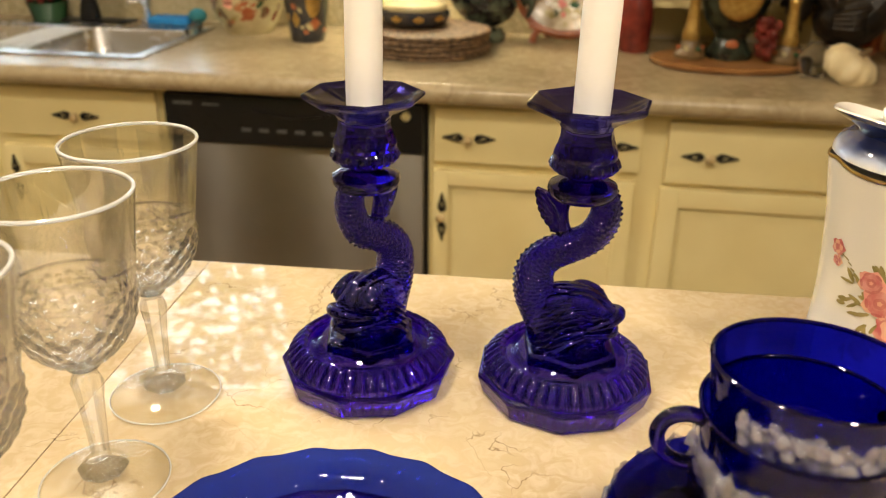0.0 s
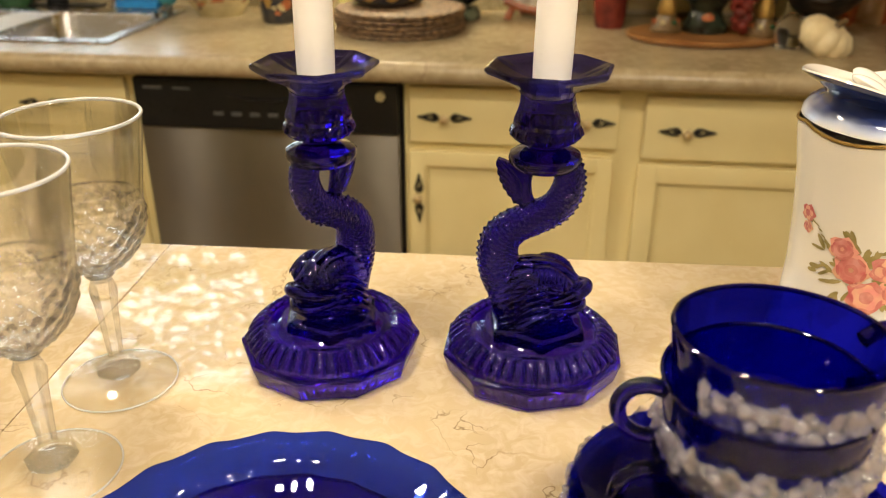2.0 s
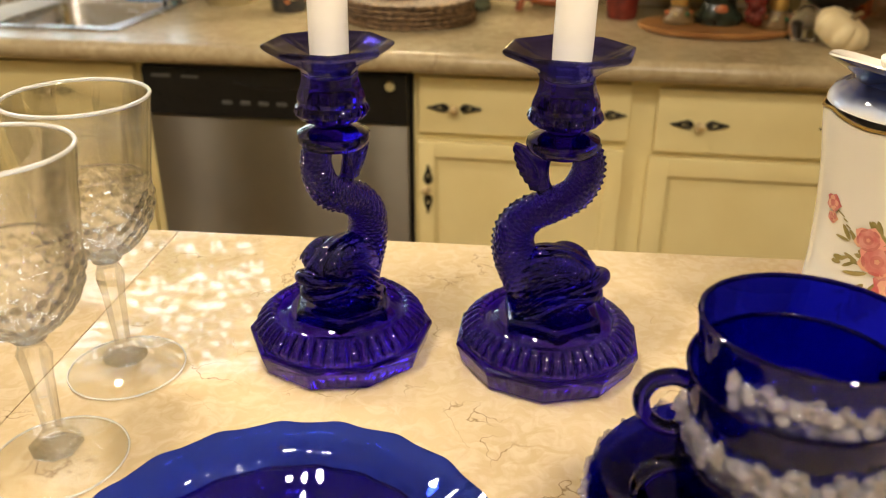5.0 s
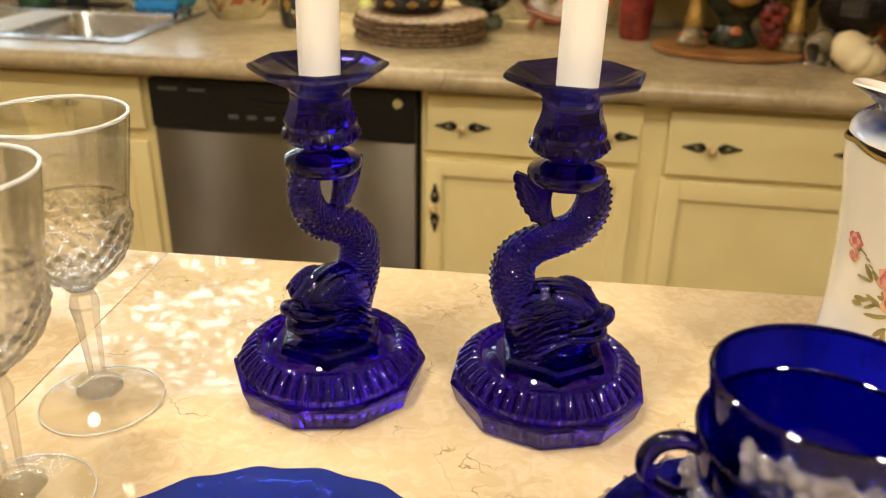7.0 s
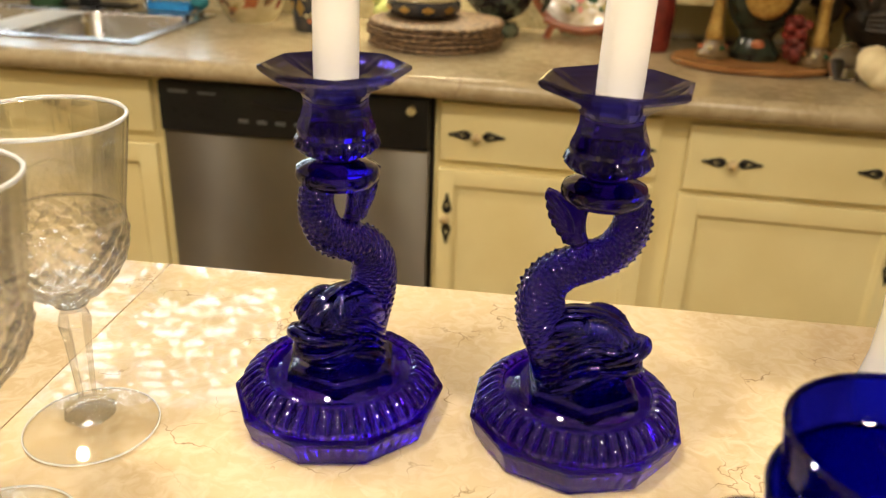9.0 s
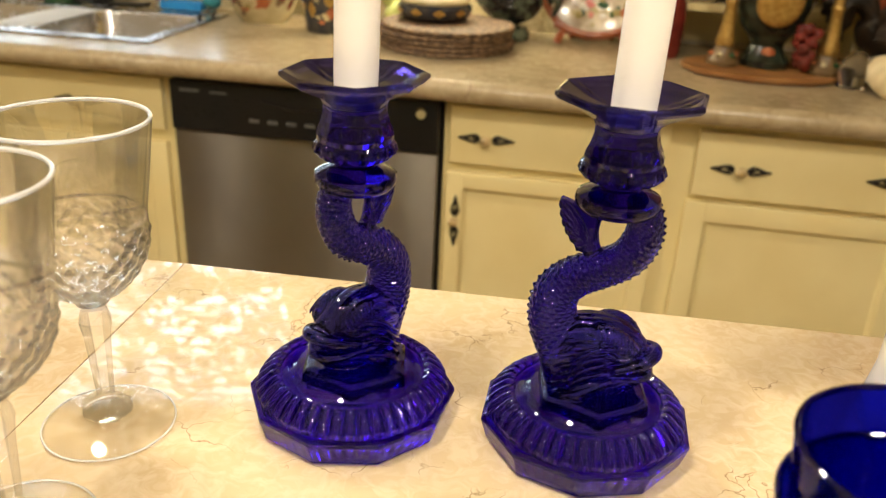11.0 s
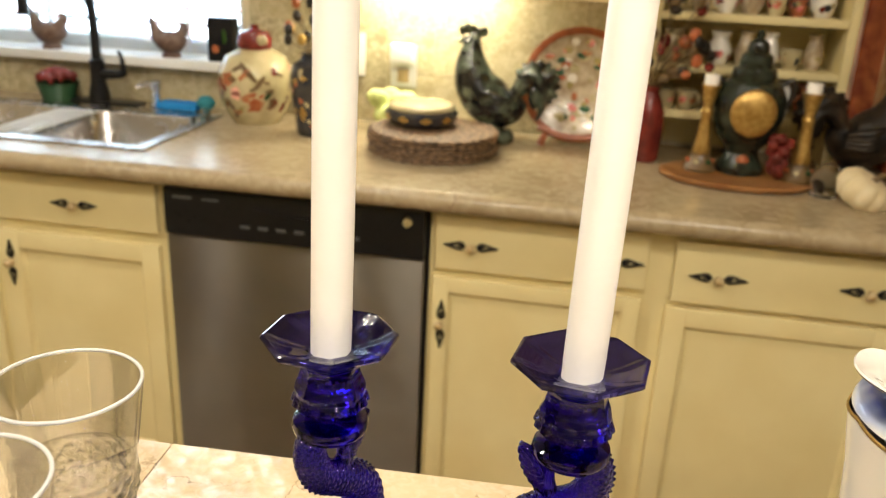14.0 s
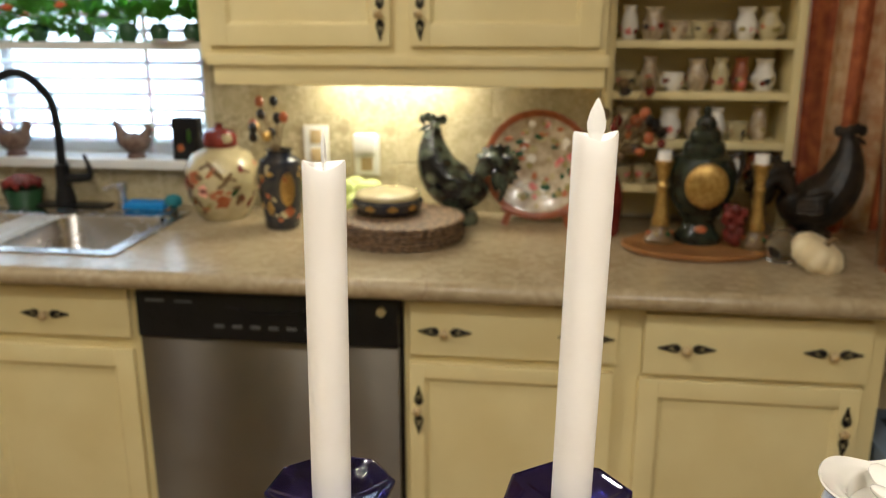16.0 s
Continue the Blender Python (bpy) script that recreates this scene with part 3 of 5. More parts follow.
part("print_bar", box(-0.53, -0.49, FACE - 0.0306, FACE - 0.0301, 0.842, 0.847), M_GREYPRINT, panel, smooth=0)
grip = [(-0.41 + 0.018 * k, FACE - 0.032, 0.836 - 0.012 * math.sin(math.pi * k / 10), 0.003) for k in range(11)]
part("grip", sweep(grip, 20, 8), M_BLACK, panel)

# upper cabinet
uc = thing("wall_cabinet", "cream painted wall cabinet with panel doors over the counter", "cabinet")
UF = 2.25
part("body", box(-0.562, 0.420, UF + 0.018, Y1 - 0.003, 1.36, 2.2), M_CREAM, uc, smooth=0)
for a, b, k in ((-0.535, -0.087, -0.110), (-0.040, 0.403, -0.015)):
    d = front("door", uc, a, b, 1.392, 2.17, UF, 0.048)
    pull(d, k, UF - 0.003, 1.465, True)
part("light_rail", box(-0.535, 0.418, UF + 0.020, UF + 0.038, 1.297, 1.3595, 0.004), M_CREAM, uc)
part("moulding", box(-0.548, 0.426, UF + 0.006, UF + 0.019, 1.345, 1.372, 0.005), M_CREAM, uc)
part("side_panel", box(0.404, 0.4185, UF + 0.039, Y1 - 0.003, 1.297, 1.3595), M_CREAM, uc, smooth=0)
light = thing("under_cabinet_light", "lit strip light under the wall cabinet", "lamp")
part("housing", box(-0.33, 0.05, 2.435, 2.515, 1.338, 1.3595, 0.003), M_WHITE, light)
part("diffuser", box(-0.32, 0.04, 2.44, 2.51, 1.331, 1.3375, 0.002), M_BULB, light)
for x, y in DOWNLIGHTS:
    dl = thing("downlight", "round recessed ceiling downlight, lit", "lamp", x, y, CEILING, group="ceiling downlights")
    part("trim_ring", lathe([(0.082, 0), (0.084, -0.006), (0.105, -0.004), (0.108, 0)], 32), M_WHITE, dl)
    part("lens", lathe([(0, -0.002), (0.081, -0.002), (0.081, 0)], 24), M_BULB, dl)

# ---------------------------------------------------------------- raised bar
BARROT = 2.44
bar = thing("bar_top", "polished cream marble bar top in large slabs", "countertop", 0, 0.8245, BAR, BARROT)
for k, (x0, x1) in enumerate(((-1.232, -0.6223), (-0.6217, -0.0123), (-0.0117, 1.2105))):
    part("slab", box(x0, x1, -0.98, 0.0, -0.032, 0.0, 0.0008), M_BAR, bar)
part("joint_bed", box(-1.23, 1.209, -0.978, -0.002, -0.034, -0.0009), M_JOINT, bar, smooth=0)
isl = thing("island", "cream painted island wall below the marble bar", "island", 0, 0.8245, 0, BARROT)
part("panel", box(-1.18, 1.16, -0.75, -0.06, 0.0, BAR - 0.0345), M_CREAM, isl, smooth=0)


# ---------------------------------------------------------------- candlesticks
def ngon(sides, turn, keep=0.0):
    step = 2 * math.pi / sides

    def shape(a, r, z):
        d = ((a - turn) % step) - step / 2
        return r * (math.cos(step / 2) / math.cos(d) * (1 - keep) + keep), z
    return shape


def gadrooned_foot(corner):
    """A ten-sided foot whose shoulder carries a ring of 44 rounded flutes, with a smooth dome inside it."""
    flutes, per = 44, 10
    ten = ngon(10, corner)
    outer = [(0.0, 0.0), (0.0535, 0.0), (0.0552, 0.0010), (0.0570, 0.0070), (0.0590, 0.0134), (0.0587, 0.0152), (0.0562, 0.0164)]
    steps = 12
    ring = [(0.0540 - 0.0132 * k / steps, 0.0164 + 0.0118 * (k / steps) ** 0.85) for k in range(steps + 1)]
    inner = [(0.0404, 0.0268), (0.0396, 0.0256), (0.0376, 0.0258), (0.0350, 0.0270), (0.0315, 0.0296), (0.0, 0.0310)]
    where = {p: k for k, p in enumerate(ring)}

    def shape(a, r, z):
        if z < 0.0155 or (r, z) == outer[-1]:
            return ten(a, r, z)
        if (r, z) not in where:
            return r, z
        v = where[(r, z)] / steps * 2 - 1
        u = ((a / (2 * math.pi) * flutes) % 1) * 2 - 1
        swell = max(0, 1 - abs(v) ** 5) ** 0.5 * max(0, 1 - (u * 0.985) ** 2) ** 0.5
        return r + 0.0020 * swell, z + 0.0034 * swell
    return lathe(outer + ring + inner, flutes * per, shape)


# the stem's middle line: from the collar down, round the loop, back and into the head
SPINE = [(0.0115, 0, 0.1420, 0.0086), (0.0148, 0, 0.1335, 0.0090), (0.0140, 0, 0.1235, 0.0096), (0.0080, 0, 0.1125, 0.0100), (-0.0035, 0, 0.1050, 0.0104), (-0.0165, 0, 0.0980, 0.0110), (-0.0245, 0, 0.0885, 0.0120), (-0.0260, 0, 0.0775, 0.0127), (-0.0235, 0, 0.0660, 0.0133), (-0.0180, 0, 0.0540, 0.0140), (-0.0130, 0, 0.0400, 0.0145)]


def dolphin_mesh():
    d = bmesh.new()
    rows, round_ = 44, 14

    def scales(u, t):
        row = u * rows
        step = (row % 1)
        across = (t / (2 * math.pi) * round_ + 0.5 * (int(row) % 2)) % 1
        fade = min(1, max(0, (0.93 - u) / 0.12))
        bump = (1 - (across * 2 - 1) ** 2) * (1 - step) ** 0.8 * min(1, step * 9)
        return 1 - 0.03 * fade + 0.085 * fade * bump
    sweep(SPINE, 440, 140, d, scales)
    # serrated crest along the outer side of the loop and the back
    pts = curve_points(SPINE, 76)
    for k in range(3, 62, 2):
        (x, _, z, r), (x0, _, z0, _), (x1, _, z1, _) = pts[k], pts[k - 1], pts[k + 1]
        way = Vector((x1 - x0, 0, z1 - z0)).normalized()
        out = Vector((-way.z, 0, way.x))
        c = Vector((x, 0, z))
        if abs(k - 33) < 4:
            continue
        o = out if k < 33 else -out
        a, b = c + o * (r - 0.001), c + o * (r + 0.0013) - way * 0.0005
        sweep([(a.x, 0, a.z, 0.0021), ((a.x + b.x) / 2, 0, (a.z + b.z) / 2, 0.0014), (b.x, 0, b.z, 0.0004)], 4, 8, d)

    def mane(u, t):
        return 1 + 0.08 * (abs(math.sin(9 * t + 6 * u)) ** 0.6 - 0.6) * max(0, 1 - 1.15 * u)
    # skull, upper snout and jaw
    sweep([(-0.0200, 0, 0.0560, 0.0135), (-0.0080, 0, 0.0610, 0.0165), (0.0060, 0, 0.0625, 0.0150), (0.0160, 0, 0.0610, 0.0112), (0.0235, 0, 0.0585, 0.0078), (0.0280, 0, 0.0590, 0.0052)], 70, 72, d, mane)
    sweep([(-0.0120, 0, 0.0445, 0.0165), (0.0040, 0, 0.0450, 0.0145), (0.0140, 0, 0.0460, 0.0112), (0.0215, 0, 0.0470, 0.0074), (0.0255, 0, 0.0475, 0.0046)], 60, 72, d, mane)
    # thick rolled lips
    sweep([(0.0110, -0.0150, 0.0545, 0.0022), (0.0225, -0.0110, 0.0580, 0.0037), (0.0288, -0.0052, 0.0606, 0.0037), (0.0300, 0, 0.0612, 0.0039), (0.0288, 0.0052, 0.0606, 0.0037), (0.0225, 0.0110, 0.0580, 0.0037), (0.0110, 0.0150, 0.0545, 0.0022)], 30, 14, d)
    sweep([(0.0090, -0.0145, 0.0500, 0.0018), (0.0205, -0.0105, 0.0495, 0.0028), (0.0265, -0.0045, 0.0490, 0.0032), (0.0272, 0, 0.0490, 0.0033), (0.0265, 0.0045, 0.0490, 0.0032), (0.0205, 0.0105, 0.0495, 0.0028), (0.0090, 0.0145, 0.0500, 0.0018)], 30, 12, d)
    for s in (-1, 1):
        # brow pad with a ribbed lid, and the eye under it
        sweep([(-0.0040, s * 0.0085, 0.0712, 0.0030), (0.0040, s * 0.0100, 0.0722, 0.0050), (0.0120, s * 0.0100, 0.0698, 0.0052), (0.0185, s * 0.0085, 0.0655, 0.0038), (0.0215, s * 0.0070, 0.0640, 0.0018)], 30, 16, d)
        for k in range(8):
            x = 0.0005 + 0.0024 * k
            z = 0.0722 - 0.00013 * (k - 2) ** 2 * 1.6
            sweep([(x - 0.001, s * 0.0060, z + 0.0040, 0.0006), (x, s * 0.0110, z + 0.0042, 0.0010), (x + 0.001, s * 0.0150, z + 0.0010, 0.0009), (x + 0.001, s * 0.0165, z - 0.0025, 0.0005)], 8, 6, d)
        ball(0.0135, s * 0.0135, 0.0655, 0.0034, 0.0030, 0.0034, 14, 10, d)
        sweep([(0.0060, s * 0.0140, 0.0665, 0.0010), (0.0135, s * 0.0160, 0.0690, 0.0013), (0.0190, s * 0.0130, 0.0650, 0.0010), (0.0140, s * 0.0155, 0.0618, 0.0011), (0.0060, s * 0.0150, 0.0640, 0.0008)], 18, 8, d)
        # flowing mane on the cheek
        for k in range(7):
            zz = 0.0680 - 0.0052 * k
            sweep([(0.0075 - 0.0012 * k, s * (0.0150 + 0.0006 * min(k, 4)), zz, 0.0009), (-0.0020 - 0.0010 * k, s * (0.0170 + 0.0004 * k), zz - 0.0035, 0.0015), (-0.0120 - 0.0008 * k, s * (0.0170 + 0.0002 * k), zz - 0.0120, 0.0014), (-0.0205 - 0.0004 * k, s * 0.0135, zz - 0.0175, 0.0006)], 16, 8, d)
        sweep([(0.0100, s * 0.0145, 0.0480, 0.0012), (0.0020, s * 0.0180, 0.0440, 0.0028), (-0.0080, s * 0.0205, 0.0385, 0.0032), (-0.0170, s * 0.0195, 0.0335, 0.0012)], 14, 10, d)
    # faceted rock under the head
    lathe([(0, 0.0275), (0.0330, 0.0275), (0.0322, 0.0345), (0.0300, 0.0362), (0.0255, 0.0372), (0, 0.0372)], 84, lambda a, r, z: (ngon(6, radians(-78))(a, r, z)[0], z + 0.0006 * math.sin(3 * a + 0.6)), d)
    # tail fan with a scalloped edge and raised rays
    root, edge = Vector((-0.0075, 0, 0.1180)), []
    for k in range(37):
        f = k / 36
        bow = 0.0030 * math.sin(math.pi * f) + 0.0010 * abs(math.sin(6 * math.pi * f))
        edge.append((-0.0150 - 0.0130 * f - bow * 0.89, 0.1135 + 0.0270 * f - bow * 0.45))
    slab_outline([(-0.0052, 0.1110)] + edge + [(-0.0255, 0.1408), (-0.0190, 0.1385), (-0.0105, 0.1390), (-0.0080, 0.1400), (-0.0082, 0.1280), (-0.0066, 0.1190)], -0.0026, 0.0026, d)
    for k in range(7):
        ex, ez = edge[min(36, 3 + k * 6 - (3 if k else 0))]
        for s in (-1, 1):
            sweep([(root.x - 0.004, s * 0.0012, root.z - 0.002, 0.0016), ((ex + root.x) / 2, s * 0.0026, (ez + root.z) / 2, 0.0019), (ex * 0.99, s * 0.0022, ez, 0.0013)], 8, 8, d)
    sweep([(-0.0040, 0, 0.1075, 0.0070), (-0.0095, 0, 0.1150, 0.0050), (-0.0100, 0, 0.1270, 0.0030), (-0.0085, 0, 0.1390, 0.0040)], 16, 14, d)
    return d


def candlestick(x, y, turn, corner, pan_corner, label):
    ob = thing("candlestick", label, "candlestick", x, y, BAR + 0.0006, turn, group="pair of dolphin candlesticks")
    base = part("base", gadrooned_foot(radians(corner - turn)), M_COBALT_BASE, ob, "ten-sided cobalt glass foot with a ring of flutes", 24)
    base.location = Matrix.Rotation(radians(-turn), 3, "Z") @ Vector((-0.0020, 0.0018, 0))
    dol = part("dolphin_stem", dolphin_mesh(), M_COBALT, ob, "scaly dolphin stem with fanned tail")
    rm = dol.modifiers.new("weld", "REMESH")
    rm.mode, rm.voxel_size, rm.use_smooth_shade = "VOXEL", 0.00034, True
    # ring, lobed bulb and eight-sided drip pan
    part("collar", lathe([(0, 0.1385), (0.0140, 0.1372), (0.0185, 0.1382), (0.0208, 0.1408), (0.0214, 0.1435), (0.0206, 0.1462), (0.0165, 0.1485), (0.0110, 0.1502), (0.0095, 0.1522), (0, 0.1526)], 64), M_COBALT, ob, "round glass collar")

    def lobes(a, r, z):
        low = max(0, 1 - abs(z - 0.1585) / 0.0050)
        return r * (1 + 0.10 * low * (abs(math.cos(8 * a)) ** 0.6 - 0.7)), z
    o8 = ngon(8, radians(pan_corner - turn))

    def flared(a, r, z):
        if z < 0.1645:
            return lobes(a, r, z)
        f = min(1, (z - 0.1645) / 0.004)
        return r * (1 - f) + o8(a, r, z)[0] * f, z
    part("bulb", lathe([(0, 0.1522), (0.0098, 0.1524), (0.0140, 0.1532), (0.0185, 0.1552), (0.0212, 0.1585), (0.0205, 0.1618), (0.0192, 0.1636), (0.0196, 0.1660), (0.0190, 0.1690), (0.0172, 0.1730), (0.0160, 0.1775), (0.0160, 0.1808), (0, 0.1809)], 160, flared), M_COBALT, ob, "lobed glass socket with faceted neck", 22)

    def petal(a, r, z):
        rr, zz = o8(a, r, z)
        step = math.pi / 4
        near = abs(((a - radians(pan_corner - turn) + step / 2) % step) - step / 2) / (step / 2)
        lift = 0.0011 * max(0, 1 - near * 3.2) * min(1, max(0, (r - 0.013) / 0.006)) if z > 0.1850 and (r, z) in top_side else 0
        return rr, zz + lift
    top_side = {(0.0335, 0.1962), (0.0290, 0.1940), (0.0230, 0.1915), (0.0170, 0.1898)}
    part("drip_pan", lathe([(0, 0.1810), (0.0158, 0.1812), (0.0172, 0.1838), (0.0215, 0.1868), (0.0290, 0.1903), (0.0352, 0.1932), (0.0370, 0.1950), (0.0368, 0.1968), (0.0352, 0.1974), (0.0335, 0.1962), (0.0290, 0.1940), (0.0230, 0.1915), (0.0170, 0.1898), (0.0135, 0.1892), (0.0122, 0.1886), (0.0122, 0.1815), (0, 0.1815)], 160, petal), M_COBALT_PAN, ob, "eight-sided cobalt drip pan with ribbed top", 18)
    return ob


STICK_L, STICK_R = (0.1722, 0.6695), (0.3048, 0.6765)
candlestick(*STICK_R, -4, -18, -76, "cobalt blue glass dolphin candlestick, head turned sideways")
candlestick(*STICK_L, 240, -24, -73, "cobalt blue glass dolphin candlestick, head turned towards the bar's front")


def candle(x, y, top, turn, lean, dip, label):
    h = top - BAR - 0.179
    ob = thing("candle", label, "candle", x, y, BAR + 0.181, 0, group="pair of taper candles")
    ob.matrix_basis = pose(x, y, BAR + 0.1790, 0, lean, 0) @ pose(0, 0, 0, 0, 0, turn)

    def drip(a, r, z):
        if z > h - 0.012:
            f = (z - h + 0.012) / 0.012
            return r, z + f * (0.0015 * math.cos(2 * (a - radians(dip))) + 0.0004 * math.cos(3 * a + 0.7))
        return r, z
    part("wax_shaft", lathe([(0, 0), (0.0106, 0), (0.0110, 0.02), (0.0110, h - 0.012), (0.0110, h - 0.001), (0.0105, h + 0.0005), (0.0098, h - 0.001), (0.0085, h - 0.007), (0, h - 0.008)], 40, drip), M_WAX, ob)
    leaf = [(0, -0.009), (0.0022, -0.006), (0.0030, -0.002), (0.0045, 0.003), (0.0047, 0.006), (0.0033, 0.0115), (0.0012, 0.0162), (0, 0.0180)]
    part("flame", lathe([(r, z + h) for r, z in leaf], 24, lambda a, r, z: (r * 0.30 / math.hypot(0.30 * math.cos(a), math.sin(a)), z)), M_FLAME, ob, "white leaf-shaped flame")
    return ob


candle(STICK_L[0] + 0.0002, STICK_L[1], 1.3910, 107, 0.9, 90, "ivory white taper candle with thin flame tip")
candle(STICK_R[0] + 0.0012, STICK_R[1], 1.4070, 8, 1.05, 0, "ivory white taper candle with broad flame tip")


# ---------------------------------------------------------------- crystal goblets
def goblet(x, y, turn):
    ob = thing("wine_goblet", "clear cut crystal wine goblet on the marble bar", "wine glass", x, y, BAR + 0.0006, turn, group="row of crystal goblets")
    outer = [(0, 0.0), (0.034, 0.0), (0.0352, 0.0010), (0.0345, 0.0020), (0.020, 0.0042), (0.0135, 0.0062), (0.0105, 0.0078), (0, 0.0080)]

    def knop(a, r, z):
        return ngon(8, 0, 0.0)(a, r, z)
    fb = lathe(outer, 64)
    foot = part("foot", fb, M_CRYSTAL_FOOT, ob)
    stem = [(0, 0.0075), (0.0128, 0.0080), (0.0140, 0.0105), (0.0095, 0.0150), (0.0052, 0.0175), (0.0050, 0.0220), (0.0072, 0.0560), (0.0088, 0.0660), (0.0068, 0.0715), (0.0055, 0.0745), (0.0090, 0.0775), (0, 0.078)]
    part("stem", lathe(stem, 48, knop), M_CRYSTAL_STEM, ob, "faceted crystal stem", 18)
    prof = [(0.0085, 0.0762)]
    for k in range(31):
        z = 0.0785 + 0.0435 * k / 30
        prof.append((float(np.interp(z, [0.0785, 0.084, 0.092, 0.102, 0.111, 0.122], [0.009, 0.0172, 0.0245, 0.0295, 0.0314, 0.0318])), z))
    prof += [(0.0320 + (0.0386 - 0.0320) * (k / 8) ** 0.9, 0.1225 + (0.1718 - 0.1225) * k / 8) for k in range(9)]

    def cut(a, r, z):
        if z < 0.122:
            w = min(1, (z - 0.0785) / 0.006) * min(1, (0.1225 - z) / 0.006)
            u, v = 18 * a, (z - 0.0785) * 600
            d = abs(math.sin((u + v) / 2 * 1.0)) + abs(math.sin((u - v) / 2))
            return r * (1 + 0.045 * max(0, w) * (d - 0.95)), z
        w = max(0, 1 - (z - 0.1225) / 0.046) * min(1, (z - 0.1215) / 0.004)
        return r * (1 - 0.030 * w * abs(math.sin(5.5 * a)) ** 0.5 + 0.010 * w), z
    inner = [(0.0371, 0.1730), (0.0366, 0.1722), (0.0360, 0.166), (0.0304, 0.125), (0.0280, 0.108), (0.0220, 0.0935), (0.0125, 0.0865), (0, 0.0845)]
    keep = set(prof)
    def walled(a, r, z):
        return cut(a, r, z) if (r, z) in keep else (r, z)
    low_out, high_out = [q for q in prof if q[1] < 0.1226], [q for q in prof if q[1] >= 0.1224]
    low_in, high_in = [q for q in inner if q[1] <= 0.125], [q for q in inner if q[1] >= 0.125]
    bowl = part("cut_bowl", lathe([(0, 0.0765)] + low_out + [(0.0304, 0.125)] + low_in[1:], 200, walled), M_CRYSTAL, ob, "lower bowl with diamond cuts", 14)
    wall = part("bowl_wall", lathe(high_out + [(0.0386, 0.1728), (0.0380, 0.1733)] + high_in, 176, walled), M_CRYSTAL_THIN, ob, "thin upper bowl with tall flutes", 25)
    # added white rings paint the bright edge light on rim and foot
    for name, r0, z0, thick, under in (("rim", 0.0379, 0.1733, 0.0011, wall), ("foot_rim", 0.0350, 0.0011, 0.0006, foot)):
        part(name, lathe([(r0 + thick * math.cos(radians(36 * k)), z0 + thick * math.sin(radians(36 * k))) for k in range(11)], 72), M_RIM_HIGHLIGHT, under)
    return ob


goblet(0.044, 0.624, 10)
goblet(0.0495, 0.538, 23)
goblet(0.045, 0.448, 4)


# ---------------------------------------------------------------- swirled plate
def plate(x, y):
    ob = thing("glass_plate", "cobalt blue glass plate with swirled scalloped rim", "plate", x, y, BAR + 0.0006)

    def swirl(a, r, z):
        w = min(1, max(0, (r - 0.055) / 0.03))
        s = math.cos(20 * (a + 16.0 * (r - 0.06)))
        return r * (1 + 0.006 * w * w * s), z + 0.0004 * w * (s + 0.35 * math.cos(40 * (a + 16.0 * (r - 0.06)) + 0.8))
    up = [(0, 0.0042), (0.040, 0.0044), (0.054, 0.0052), (0.060, 0.0075), (0.066, 0.0115), (0.076, 0.0160), (0.086, 0.0195), (0.095, 0.0222), (0.1005, 0.0240)]
    low = [(0.1008, 0.0222), (0.095, 0.0194), (0.086, 0.0166), (0.076, 0.0130), (0.066, 0.0080), (0.060, 0.0040), (0.056, 0.0), (0.052, 0.0), (0.050, 0.0012), (0, 0.0012)]
    rim_up, rim_low = [p for p in up if p[0] > 0.075], [p for p in low if p[0] > 0.075]
    well_up, well_low = [p for p in up if p[0] <= 0.077], [p for p in low if p[0] <= 0.077]
    part("well", lathe(well_up + well_low, 400, swirl), M_COBALT_WELL, ob, "thick dark blue middle of the plate", 89)
    part("rim", lathe([(0.0762, 0.0145)] + rim_up + rim_low + [(0.0762, 0.0145)], 400, swirl), M_COBALT_PLATE, ob, "thin paler scalloped rim", 89)
    return ob


plate(0.196, 0.459)


# ---------------------------------------------------------------- cups, saucer and bubble wrap
def cup(x, y, z, tilt, turn, label):
    ob = thing("glass_cup", label, "cup", x, y, z, turn, group="nested cobalt cups")
    ob.matrix_basis = pose(x, y, z, tilt[0], tilt[1], turn)
    body = [(0, 0.0), (0.021, 0.0), (0.022, 0.0015), (0.0215, 0.004), (0.029, 0.010), (0.0365, 0.021), (0.0400, 0.034), (0.0418, 0.048), (0.0432, 0.0600), (0.0430, 0.0612), (0.0420, 0.0608), (0.0398, 0.046), (0.0380, 0.034), (0.0345, 0.0225), (0.027, 0.0125), (0.015, 0.007), (0, 0.0065)]
    part("bowl", lathe(body, 72), M_COBALT_THIN, ob, smooth=50)
    part("rim", lathe([(0.0426 + 0.0011 * math.cos(radians(36 * k)), 0.0609 + 0.0011 * math.sin(radians(36 * k))) for k in range(11)], 72), M_COBALT, ob, "dark rounded glass rim")
    part("handle", sweep([(0.0385, 0, 0.0530, 0.0036), (0.0480, 0, 0.0570, 0.0037), (0.0565, 0, 0.0545, 0.0037), (0.0605, 0, 0.0465, 0.0036), (0.0575, 0, 0.0370, 0.0034), (0.0490, 0, 0.0310, 0.0034), (0.0385, 0, 0.0310, 0.0034)], 48, 16), M_COBALT, ob, "looped glass handle")
    return ob


CUPX, CUPY = 0.3993, 0.4998
for k, (z, turn, label) in enumerate(((0.0790, 20, "cobalt blue glass cup nested on bubble wrap"), (0.0595, 184, "cobalt blue glass cup with looped handle, holding another cup"), (0.0255, 196, "cobalt blue glass cup standing on the saucers, packed with bubble wrap"))):
    cup(CUPX - 0.001 * k, CUPY, BAR + z, (-1.6, 1.0), turn, label).scale = (0.96, 0.96, 0.96)


